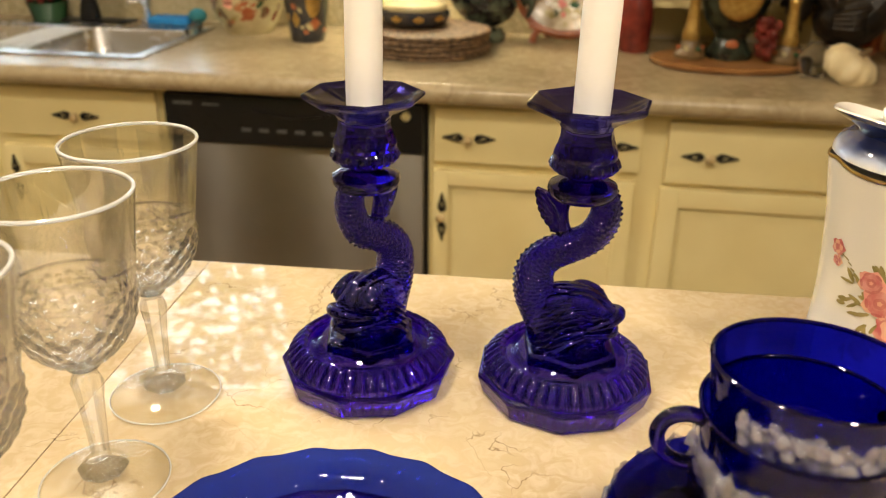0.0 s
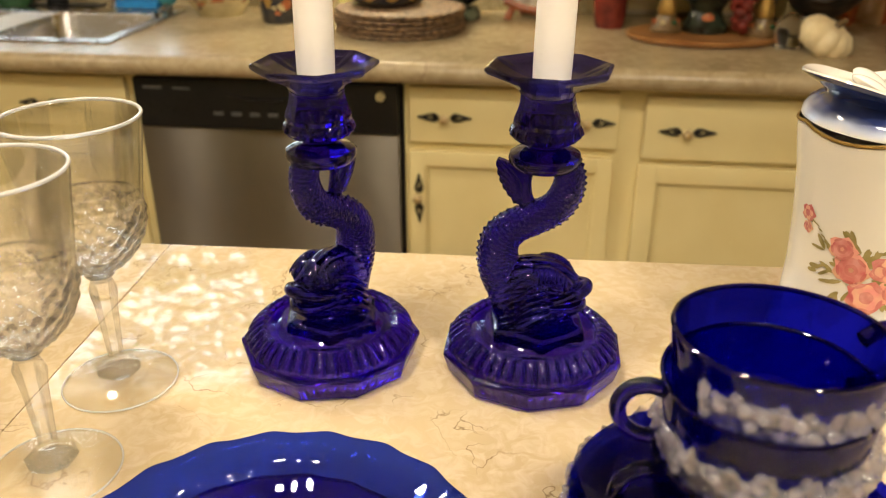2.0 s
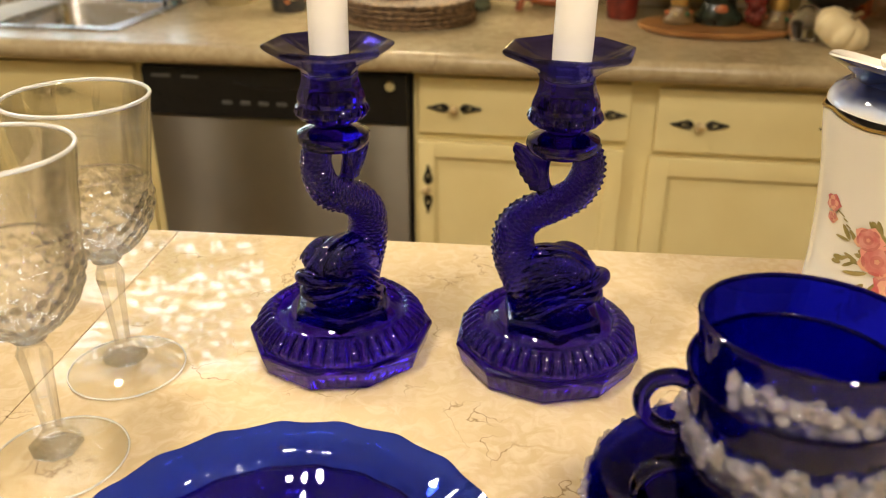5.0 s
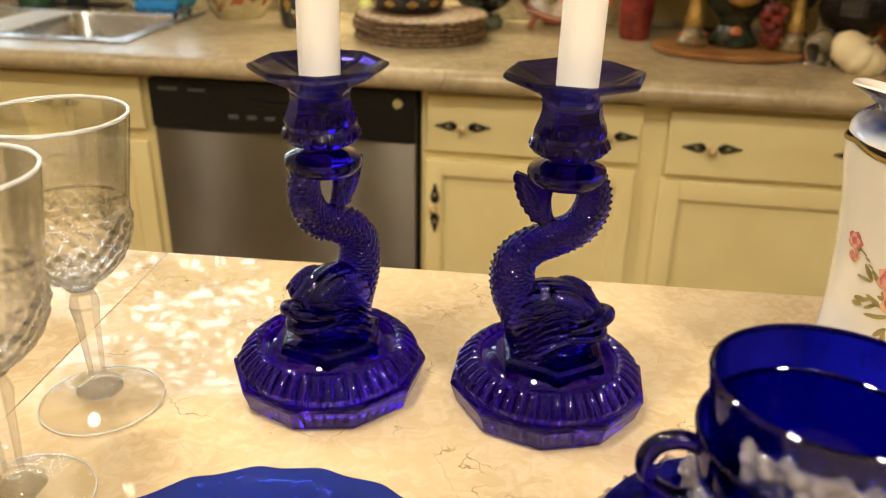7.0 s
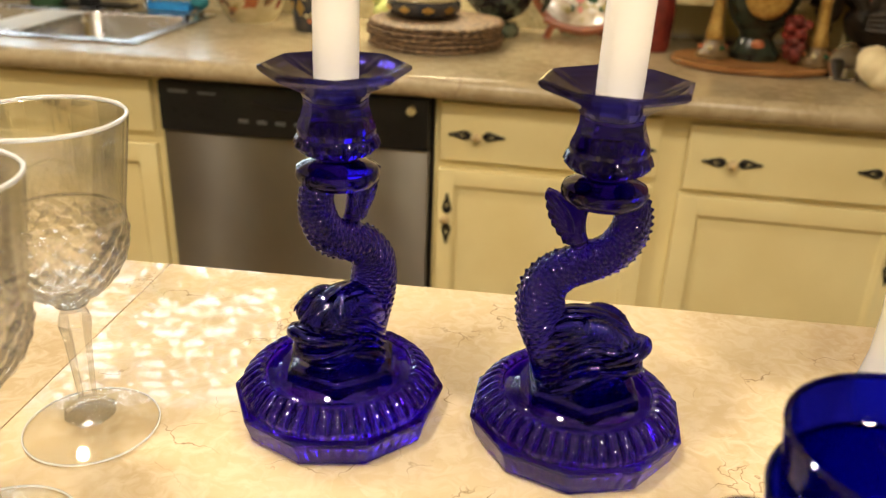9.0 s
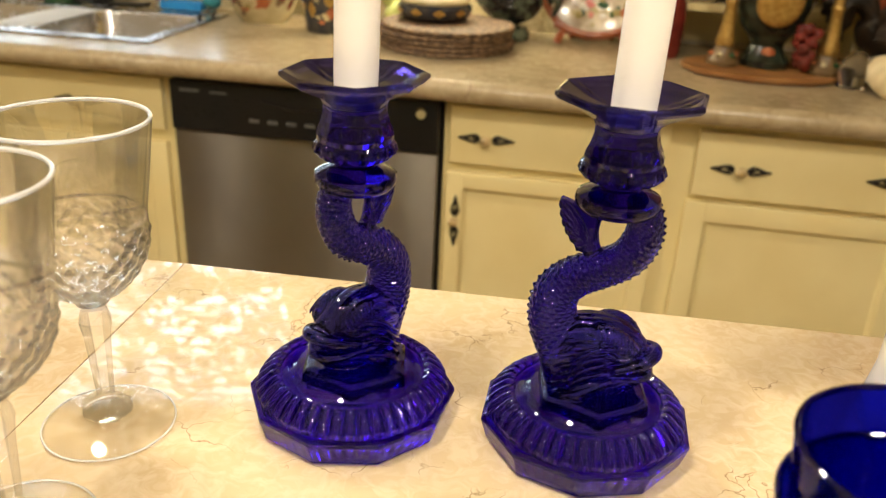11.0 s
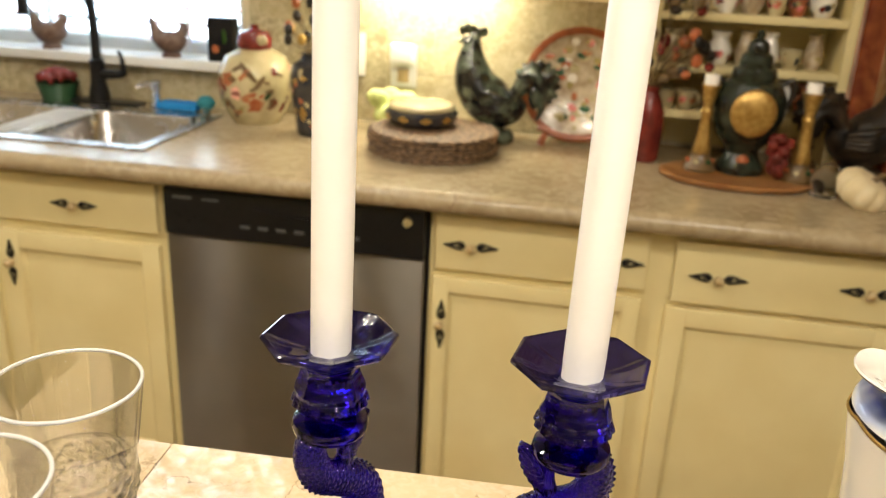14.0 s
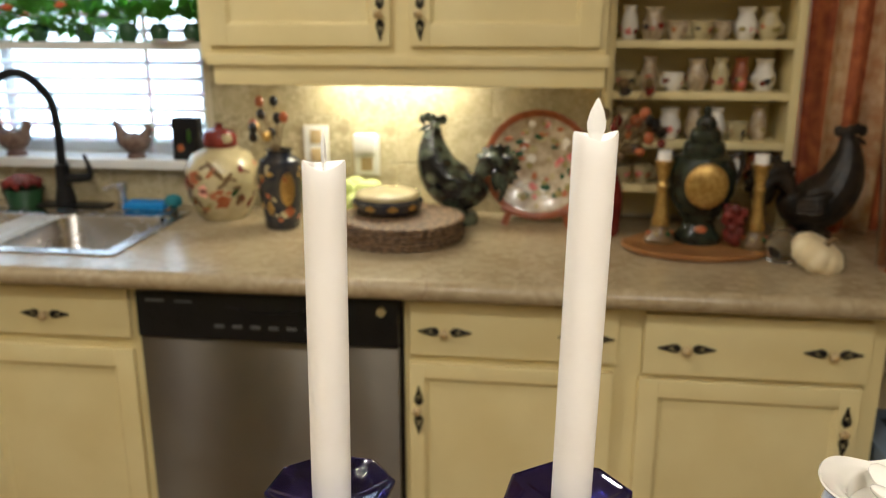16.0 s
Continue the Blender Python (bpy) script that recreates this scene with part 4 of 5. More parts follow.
def saucer(x, y, z):
    ob = thing("glass_saucer", "cobalt blue glass saucer wrapped in bubble wrap", "saucer", x, y, z, group="stacked saucers")
    part("dish", lathe([(0, 0.003), (0.022, 0.003), (0.035, 0.005), (0.055, 0.012), (0.070, 0.022), (0.0765, 0.030), (0.0775, 0.0285), (0.071, 0.019), (0.056, 0.009), (0.036, 0.002), (0.030, 0.0), (0, 0.0)], 72), M_COBALT_THIN, ob, smooth=50)
    part("foot_ring", lathe([(0.026, -0.002), (0.029, -0.002), (0.030, 0.001), (0.025, 0.001)], 48), M_COBALT_THIN, ob)
    return ob


for k in range(3):
    saucer(CUPX - 0.002 * k, CUPY + 0.001 * k, BAR + 0.0028 + 0.0086 * k).scale = (0.94, 0.94, 1.0)


def bubble_wrap(x, y, z, prof, a0, a1, seed, label):
    """A crumpled band of bubble wrap round the cups, studded with small domes."""
    rng = random.Random(seed)
    ob = thing("bubble_wrap", label, "packing", x, y, z, group="bubble wrap")
    pts = curve_points(prof, 34)
    n = 260

    def crumple(a, r, zz):
        k = noise.noise(Vector((math.cos(a) * 9 + seed, math.sin(a) * 9, zz * 210)))
        f = noise.noise(Vector((math.cos(a) * 26, math.sin(a) * 26 + seed, zz * 520)))
        u, v = a * 30, zz * 1100
        dome = max(0, math.cos(u) * math.cos(v)) ** 0.5
        return r + 0.0030 * k + 0.0008 * f + 0.0004 * dome, zz + 0.0040 * k + 0.0008 * f
    back = [(r - 0.0009, zz - 0.0005) for r, zz in reversed(pts)]
    film = part("film", lathe(pts + back, n, crumple, a0=a0, a1=a1), M_WRAP, ob, smooth=70)
    first = None
    for k in range(64):
        a, (r, zz) = radians(rng.uniform(a0, a1)), rng.choice(pts)
        r, zz = crumple(a, r, zz)
        o = part("bubble", ball(0, 0, 0, 0.0026, 0.0026, 0.0012, 12, 8), M_WRAP, ob) if first is None else first.copy()
        if first is not None:
            scene.collection.objects.link(o)
        first = first or o
        tilt = rng.uniform(30, 95)
        o.matrix_basis = pose(r * math.cos(a), r * math.sin(a), zz, 0, 0, math.degrees(a)) @ pose(0, 0, 0, 0, tilt, 0)
    return ob


bubble_wrap(CUPX, CUPY, BAR, [(0.0360, 0.108), (0.0385, 0.1145), (0.0400, 0.1200), (0.0398, 0.1255), (0.0385, 0.1290)], 216, 350, 3, "clear crumpled bubble wrap between nested cups")
bubble_wrap(CUPX, CUPY, BAR, [(0.0370, 0.078), (0.0410, 0.083), (0.0435, 0.090), (0.0425, 0.0965), (0.0395, 0.1010)], 165, 390, 8, "clear crumpled bubble wrap between the lower cups")
bubble_wrap(CUPX - 0.003, CUPY, BAR, [(0.0735, 0.0505), (0.0750, 0.044), (0.0750, 0.030), (0.0730, 0.014), (0.0740, 0.004)], 90, 300, 5, "clear bubble wrap round the saucer rims")


# ---------------------------------------------------------------- porcelain pitcher
PIT = (0.5195, 0.732)


def pitcher(x, y):
    ob = thing("porcelain_pitcher", "white porcelain pitcher with blue collar, gilding and pink roses", "pitcher", x, y, BAR + 0.0004)
    prof = [(0, 0.0), (0.052, 0.0), (0.0560, 0.002), (0.0570, 0.006), (0.0540, 0.016), (0.0512, 0.034), (0.0506, 0.060), (0.0520, 0.090), (0.0545, 0.120), (0.0575, 0.144), (0.0590, 0.1560)]
    at = follow(prof[1:])

    def sh(a, r, z):
        w = min(1, max(0, (z - 0.115) / 0.03))
        return r * (1 + 0.012 * w * abs(math.cos(3 * a))), z - 0.004 * w * abs(math.cos(3 * a + 1.2))
    part("body", lathe(prof, 96, sh), M_PITCHER, ob, smooth=60)
    part("gilt_band", lathe([(0.0588, 0.1562), (0.0597, 0.1568), (0.0597, 0.1578), (0.0584, 0.1584)], 96, sh), M_GOLD, ob, "worn gilt band")

    def ruffle(a, r, z):
        w = min(1, max(0, (z - 0.171) / 0.012))
        f = max(0, math.cos(a - radians(203)))
        return r * (1 + w * (0.11 * f ** 5 + 0.02 * math.cos(5 * a) - 0.20 * (1 - f))), z + w * (0.0050 * f ** 3 - 0.010 * (1 - f) + 0.001 * math.cos(5 * a))
    neck = part("collar", lathe([(0.0584, 0.1580), (0.0580, 0.1610), (0.0555, 0.1655), (0.0500, 0.1695), (0.0470, 0.1725), (0.0490, 0.1760), (0.0560, 0.1800), (0.0620, 0.1835), (0.0625, 0.1850)], 96, ruffle), M_PITCHER, ob, "cobalt shaded ruffled collar", 60)
    part("inner_lip", lathe([(0.0626, 0.1848), (0.0618, 0.1858), (0.0540, 0.1825), (0.0470, 0.1765), (0.0440, 0.1710), (0.043, 0.160), (0, 0.158)], 96, ruffle), M_GLAZE, neck, "white glazed inside of the lip", 60)
    for k in range(6):
        a = 2 * math.pi * k / 6 + 0.2
        pb = ball(0.026 * math.cos(a), 0.026 * math.sin(a), 0.176 + 0.003 * (k % 2), 0.013, 0.010, 0.004, 16, 10, turn=Matrix.Rotation(a, 4, "Z") @ Matrix.Rotation(radians(-28), 4, "Y"))
        part("petal", pb, M_GLAZE, ob, "white petal of the lid's flower")
    part("handle", sweep([(0.062, 0, 0.125, 0.006), (0.090, 0, 0.135, 0.006), (0.102, 0, 0.105, 0.0065), (0.090, 0, 0.060, 0.006), (0.060, 0, 0.035, 0.006)], 30, 12), M_GLAZE, ob)
    aim = math.atan2(0.22 - y, 0.30 - x)
    rng = random.Random(4)

    def spray(a, z, r, m, petals):
        bm = bmesh.new()
        z, r = z + 0.010, r * 1.02
        painted(bm, at, a, z, r, r * 0.9, 0, 0.0005, 5)
        ob2 = part("rose", bm, m, ob, "painted rose")
        pb = bmesh.new()
        for k in range(petals):
            t = 2 * math.pi * k / petals + 0.3
            painted(pb, at, a + 0.55 * r * math.cos(t) / 0.06, z + 0.5 * r * math.sin(t), r * 0.36, r * 0.26, t + 1.5, 0.0008)
        part("rose_petals", pb, M_ROSE if m is M_ROSE_PALE else M_ROSE_PALE, ob2)
        hb = bmesh.new()
        for k in range(petals):
            t = 2 * math.pi * k / petals + 0.9
            painted(hb, at, a + 0.26 * r * math.cos(t) / 0.06, z + 0.24 * r * math.sin(t), r * 0.24, r * 0.11, t + 1.5, 0.0011)
            painted(hb, at, a + 0.80 * r * math.cos(t) / 0.06, z + 0.72 * r * math.sin(t), r * 0.30, r * 0.10, t + 1.57, 0.0011)
        tagged(part("rose_heart", hb, m if m is M_ROSE else M_ROSE_DEEP, ob2), kind="stuff")
    c = aim - 0.35
    spray(c + 0.20, 0.066, 0.0110, M_ROSE_PALE, 5)
    spray(c + 0.42, 0.050, 0.0115, M_ROSE, 5)
    spray(c + 0.58, 0.070, 0.0100, M_ROSE, 4)
    spray(c + 0.06, 0.078, 0.0085, M_ROSE_PALE, 5)
    spray(c + 0.74, 0.056, 0.0110, M_ROSE_PALE, 5)
    spray(c - 0.46, 0.092, 0.0060, M_ROSE, 4)
    spray(c - 0.44, 0.083, 0.0042, M_ROSE_PALE, 3)
    lb = bmesh.new()
    for k in range(90):
        t = rng.uniform(0, 2 * math.pi)
        d = rng.uniform(0.012, 0.036)
        painted(lb, at, c + 0.30 + d * math.cos(t) * 1.1 / 0.06, 0.074 + d * math.sin(t) * 0.7, rng.uniform(0.003, 0.006), rng.uniform(0.0010, 0.0018), t + rng.uniform(-0.5, 0.5), 0.0004, 0, 8)
    for k in range(12):
        painted(lb, at, c - 0.45 + 0.05 * k, 0.097 + 0.004 * math.sin(k * 0.6) - 0.0012 * k, 0.0022, 0.0006, -0.4, 0.0004, 0, 6)
    part("painted_leaves", lb, M_LEAF_PAINT, ob, "olive painted leaves and twigs")
    return ob


pitcher(*PIT)

# ---------------------------------------------------------------- sink and what stands by it
sk = thing("sink", "stainless steel double bowl sink set in the counter", "sink")
rim = bmesh.new()
sx0, sx1, sy0, sy1 = SINK
for b in ((sx0 - 0.012, sx1 + 0.012, sy0 - 0.012, sy0 + 0.022), (sx0 - 0.012, sx1 + 0.012, sy1 - 0.045, sy1 + 0.012), (sx0 - 0.012, sx0 + 0.022, sy0 + 0.022, sy1 - 0.045), (sx1 - 0.022, sx1 + 0.012, sy0 + 0.022, sy1 - 0.045)):
    box(b[0], b[1], b[2], b[3], TOP + 0.0005, TOP + 0.005, 0.0, rim)
part("rim", rim, M_SINK, sk, smooth=0)
part("divider", box(-1.085, -1.055, sy0 + 0.022, sy1 - 0.045, TOP - 0.012, TOP + 0.003, 0.004), M_SINK, sk)


def bowl_of(x0, x1, y0, y1, depth):
    bm = bmesh.new()
    rings = []
    for d, z, r in ((0.0, 0.004, 0.05), (0.004, -0.004, 0.055), (0.012, -depth + 0.03, 0.06), (0.03, -depth, 0.07), (0.12, -depth - 0.004, 0.03)):
        ring = []
        for cx, cy, a0 in ((x1 - d - r, y1 - d - r, 0), (x0 + d + r, y1 - d - r, 90), (x0 + d + r, y0 + d + r, 180), (x1 - d - r, y0 + d + r, 270)):
            for k in range(7):
                a = radians(a0 + 15 * k)
                ring.append(bm.verts.new((cx + r * math.cos(a), cy + r * math.sin(a), TOP + z)))
        rings.append(ring)
    for p, q in zip(rings, rings[1:]):
        for k in range(len(p)):
            j = (k + 1) % len(p)
            bm.faces.new((p[k], p[j], q[j], q[k]))
    bm.faces.new(rings[-1])
    return bm


part("bowl", bowl_of(-1.052, sx1 - 0.018, sy0 + 0.018, sy1 - 0.042, 0.17), M_SINK, sk, smooth=50)
part("bowl", bowl_of(sx0 + 0.018, -1.088, sy0 + 0.018, sy1 - 0.042, 0.17), M_SINK, sk, smooth=50)
rack = thing("dish_rack", "white coated wire rack hanging over the sink divider", "rack")
for k in range(6):
    x = -1.13 + 0.020 * k
    part("wire", sweep([(x, 2.06, TOP + 0.004, 0.0028), (x, 2.12, TOP + 0.0075, 0.0028), (x, 2.30, TOP + 0.0075, 0.0028), (x, 2.36, TOP + 0.004, 0.0028)], 10, 6), M_WHITE, rack)

tap = thing("faucet", "matt black gooseneck kitchen faucet with side lever", "faucet", -1.105, 2.49, TOP)
part("base_plate", box(-0.13, 0.13, -0.03, 0.03, 0.0, 0.008, 0.003), M_BLACK, tap)
part("body", lathe([(0, 0.008), (0.030, 0.008), (0.028, 0.03), (0.021, 0.06), (0.020, 0.125), (0, 0.13)], 28), M_BLACK, tap)
part("spout", sweep([(0, 0, 0.12, 0.0135), (0.004, -0.005, 0.24, 0.0125), (-0.006, -0.02, 0.325, 0.0125), (-0.055, -0.06, 0.388, 0.0125), (-0.115, -0.09, 0.365, 0.0125), (-0.138, -0.10, 0.31, 0.013), (-0.140, -0.10, 0.25, 0.0165)], 40, 14), M_BLACK, tap)
part("lever", sweep([(0.015, -0.005, 0.085, 0.014), (0.06, -0.01, 0.088, 0.013), (0.088, -0.012, 0.095, 0.010), (0.088, -0.012, 0.130, 0.0065), (0.078, -0.012, 0.155, 0.005)], 18, 10), M_BLACK, tap)
sd = thing("soap_dispenser", "small chrome soap dispenser beside the sink", "dispenser", -0.925, 2.485, TOP)
part("pump", lathe([(0, 0), (0.018, 0), (0.017, 0.01), (0.011, 0.016), (0.011, 0.05), (0.017, 0.055), (0.018, 0.075), (0, 0.08)], 24), M_CHROME, sd)
part("nozzle", sweep([(0, 0, 0.066, 0.008), (-0.025, -0.01, 0.068, 0.007), (-0.048, -0.018, 0.060, 0.006)], 8, 10), M_CHROME, sd)
tagged(part("sponge", box(-0.905, -0.785, 2.44, 2.505, TOP + 0.006, TOP + 0.026, 0.006), M_BLUE), "bright blue sponge lying on the sink's back ledge", "sponge")
br = thing("dish_brush", "teal dish brush with clear handle beside the sink", "brush", -0.735, 2.42, TOP)
part("bristles", ball(-0.02, 0.03, 0.034, 0.026, 0.02, 0.02), M_TEAL, br)
part("handle", sweep([(-0.02, 0.02, 0.014, 0.010), (0.01, -0.03, 0.012, 0.008), (0.0, -0.09, 0.010, 0.008)], 10, 10), M_CLEAR, br)
pot = thing("planter", "small green glazed pot with dark red succulent", "planter", -1.225, 2.475, TOP)
part("pot", lathe([(0, 0), (0.045, 0), (0.055, 0.04), (0.060, 0.055), (0.054, 0.055), (0.048, 0.04), (0, 0.038)], 28), M_GREENPOT, pot)
suc = bmesh.new()
for k in range(26):
    a, r = k * 2.4, 0.052 * math.sqrt(k / 26)
    ball(r * math.cos(a), r * math.sin(a), 0.066 + 0.02 * (1 - k / 26), 0.012, 0.009, 0.014, 8, 6, suc)
plant = part("succulent", suc, M_MAROON, pot, "dark red succulent leaves")
weld = plant.modifiers.new("weld", "REMESH")
weld.mode, weld.voxel_size = "VOXEL", 0.003


# ---------------------------------------------------------------- ornaments on the window sill
def hen(x, y, z, turn, scale, label):
    ob = thing("hen_figurine", label, "figurine", x, y, z, turn, group="hens on the sill")
    ob.scale = (scale,) * 3
    bm = bmesh.new()
    sweep([(0.060, 0, 0.112, 0.004), (0.050, 0, 0.085, 0.012), (0.034, 0, 0.055, 0.024), (0.004, 0, 0.042, 0.034), (-0.022, 0, 0.050, 0.028), (-0.036, 0, 0.070, 0.015), (-0.044, 0, 0.080, 0.013), (-0.058, 0, 0.078, 0.003)], 24, 14, bm)
    lathe([(0, 0), (0.028, 0), (0.024, 0.012), (0.012, 0.02), (0, 0.02)], 16, bm=bm)
    for k in range(3):
        ball(-0.036 - 0.006 * k, 0, 0.094 - 0.002 * k, 0.006, 0.003, 0.008, 8, 6, bm)
    part("figure", bm, M_BROWN, ob)


hen(-0.905, 2.555, WIN[2], 180, 1.0, "brown pottery hen figurine on the window sill")
hen(-1.285, 2.555, WIN[2], 180, 1.05, "brown and white pottery hen figurine on the window sill")
bx = thing("dark_box", "small dark lacquered box with a red motif on the sill", "box")
part("body", box(-0.778, -0.700, 2.525, 2.568, WIN[2], WIN[2] + 0.122, 0.003), M_BLACK, bx)
part("motif", ball(-0.755, 2.5255, WIN[2] + 0.035, 0.011, 0.002, 0.012), M_RUST, bx, "red painted motif")
part("motif", ball(-0.728, 2.5255, WIN[2] + 0.07, 0.006, 0.002, 0.02), M_GREEN, bx)


def leafy(name, x, y, z, n, size, spread, seed, label, pot_mat):
    rng = random.Random(seed)
    ob = thing(name, label, "plant", x, y, z, group="plants on the window shelf")
    part("pot", lathe([(0, 0), (0.017, 0), (0.026, 0.016), (0.027, 0.032), (0.019, 0.046), (0.021, 0.05), (0.017, 0.05), (0, 0.044)], 24), pot_mat, ob)
    bm = bmesh.new()
    for k in range(n):
        a, e = rng.uniform(0, 6.28), rng.uniform(-0.5 if n > 60 else 0.3, 1.3)
        d = Vector((math.cos(a) * math.cos(e), math.sin(a) * math.cos(e) * 0.5, math.sin(e)))
        base = Vector((0, 0, 0.05)) + d * rng.uniform(0.1, 0.9) * spread
        tip = base + d * size + Vector((0, 0, rng.uniform(-0.4, 0.2) * size))
        side = d.cross(Vector((rng.uniform(-1, 1), 0.3, 1))).normalized() * size * 0.28
        mid = (base + tip) / 2 + Vector((0, 0, 0.12 * size))
        v = [bm.verts.new(p) for p in (base, mid + side, tip, mid - side)]
        bm.faces.new(v)
        w = [bm.verts.new(p - Vector((0, 0, 0.0008))) for p in (base, mid + side, tip, mid - side)]
        bm.faces.new(w[::-1])
    part("leaves", bm, M_GREEN, ob, "loose green leaves", 0)
    if n > 85:
        for k in range(9):
            a, e = rng.uniform(0, 6.28), rng.uniform(0.1, 1.2)
            c = Vector((math.cos(a) * math.cos(e), math.sin(a) * math.cos(e) * 0.5, math.sin(e))) * spread * rng.uniform(0.8, 1.25)
            part("blossom", ball(c.x, c.y, c.z + 0.05, 0.018, 0.012, 0.010, 9, 6), M_BLOSSOM, ob, "orange blossom")
    return ob


for k, (x, n, sp) in enumerate(((-0.68, 30, 0.04), (-0.775, 34, 0.045), (-0.865, 34, 0.05), (-0.99, 70, 0.10), (-1.13, 90, 0.12), (-1.28, 100, 0.13), (-1.44, 90, 0.12), (-1.62, 80, 0.13))):
    leafy("potted_plant", x, 2.50, 1.392, n, 0.05, sp, 20 + k, "leafy green potted plant on the window shelf", M_GREENPOT)
sa = thing("oval_dish", "shallow pale dish on the window shelf", "dish", -0.72, 2.46, 1.392)
part("dish", lathe([(0, 0.001), (0.05, 0.001), (0.06, 0.006), (0.058, 0.008), (0, 0.005)], 28), M_GLAZE, sa)
garden = bmesh.new()
rg = random.Random(9)
for k in range(1100):
    x, z = rg.uniform(-4.2, -0.4), rg.uniform(1.4, 2.7)
    if z < 1.45 + 0.3 * noise.noise(Vector((x * 1.3, 0, z))):
        continue
    c = Vector((x, 4.1 + rg.uniform(-0.1, 0.1), z))
    v = [garden.verts.new(c + Vector((rg.uniform(-0.09, 0.09), rg.uniform(-0.03, 0.03), rg.uniform(-0.09, 0.09)))) for _ in range(4)]
    garden.faces.new(v)
tagged(part("tree_foliage", garden, M_GARDEN, smooth=0), "sunlit green tree leaves outside the window", "foliage", kind="stuff")

# ---------------------------------------------------------------- jars and ornaments along the counter
def spots(parent, at, items):
    """Painted motifs on a turned body: (name, material, angle, height, half width, half height, spin, lobes)."""
    for name, m, a, z, ra, rz, spin, lo in items:
        part(name, painted(bmesh.new(), at, radians(a), z, ra, rz, spin, 0.0007, lo), m, parent)


gj = thing("ginger_jar", "round ivory ginger jar with rust flowers and maroon lid", "jar", -0.595, 2.425, TOP)
gp = [(0, 0), (0.058, 0), (0.062, 0.006), (0.075, 0.022), (0.095, 0.065), (0.101, 0.105), (0.096, 0.145), (0.078, 0.178), (0.050, 0.192), (0.040, 0.196), (0.040, 0.205)]
part("body", lathe(gp, 48), M_JAR, gj)
lid = part("lid", lathe([(0.043, 0.198), (0.046, 0.202), (0.046, 0.225), (0.038, 0.240), (0.016, 0.246), (0.010, 0.25), (0.012, 0.257), (0, 0.262)], 32), M_MAROON, gj, "maroon lid")
part("lid_flower", ball(0.033, -0.034, 0.222, 0.016, 0.008, 0.014), M_JAR, lid)
spots(gj, follow(gp[1:]), [("flower", M_RUST, -115, 0.125, 0.022, 0.018, 0, 5), ("flower", M_RUST, -72, 0.060, 0.026, 0.018, 0.3, 5), ("flower", M_ROSE_PALE, -100, 0.09, 0.016, 0.018, 0, 5), ("flower", M_RUST, -140, 0.10, 0.012, 0.02, 0, 4),
                           ("bough", M_OLIVE, -80, 0.145, 0.034, 0.008, -0.8, 0), ("bough", M_OLIVE, -62, 0.120, 0.024, 0.007, 0.9, 0), ("bough", M_OLIVE, -98, 0.155, 0.020, 0.006, 0.5, 0), ("leaf", M_LEAF_PAINT, -90, 0.05, 0.02, 0.008, 0.4, 0), ("leaf", M_LEAF_PAINT, -125, 0.06, 0.018, 0.007, -0.4, 0), ("leaf", M_GREENPOT, -50, 0.085, 0.014, 0.006, 0.8, 0)])
rj = random.Random(17)
spots(gj, follow(gp[1:]), [(("flower", "leaf", "bough")[k % 3], (M_RUST, M_OLIVE, M_OLIVE, M_JAR, M_MAROON)[k % 5], rj.uniform(-185, 5), rj.uniform(0.03, 0.165), rj.uniform(0.008, 0.020), rj.uniform(0.004, 0.012), rj.uniform(-1.5, 1.5), (5, 0, 0)[k % 3]) for k in range(44)])

nv = thing("navy_vase", "dark navy vase with gilt panels holding dried flowers", "vase", -0.400, 2.335, TOP)
vp = [(0, 0), (0.042, 0), (0.046, 0.006), (0.050, 0.04), (0.058, 0.10), (0.061, 0.150), (0.054, 0.180), (0.034, 0.192), (0.032, 0.2), (0.038, 0.207), (0.033, 0.207), (0.028, 0.19), (0, 0.18)]
part("body", lathe(vp, 40), M_NAVY, nv)
spots(nv, follow(vp[1:9]), [("gilt_panel", M_GOLD, -55, 0.11, 0.020, 0.045, 0, 0), ("gilt_panel", M_JAR, -165, 0.11, 0.016, 0.055, 0, 0), ("gilt_panel", M_GOLD, -105, 0.06, 0.010, 0.018, 0, 4), ("gilt_panel", M_RUST, -50, 0.05, 0.013, 0.014, 0, 4), ("gilt_panel", M_GOLD, -100, 0.15, 0.012, 0.006, 0, 4)])
spots(nv, follow(vp[1:9]), [("gilt_leaf", (M_GOLD, M_JAR, M_RUST)[k % 3], rj.uniform(-180, 0), rj.uniform(0.02, 0.17), rj.uniform(0.004, 0.009), rj.uniform(0.003, 0.008), rj.uniform(-1.5, 1.5), 4) for k in range(22)])
rf = random.Random(7)
for k in range(11):
    dx, dy, h = rf.uniform(-0.075, 0.045), rf.uniform(-0.03, 0.03), rf.uniform(0.03, 0.13)
    st = part("flower_stem", sweep([(0, 0, 0.19, 0.0016), (dx * 0.5, dy * 0.5, 0.2 + h * 0.5, 0.0014), (dx, dy, 0.2 + h, 0.0012)], 6, 6), M_OLIVE, nv)
    part("flower_head", ball(dx, dy, 0.203 + h, 0.012, 0.011, 0.015, 8, 6), (M_DARK, M_RUST, M_DARK, M_GOLD)[k % 4], st)

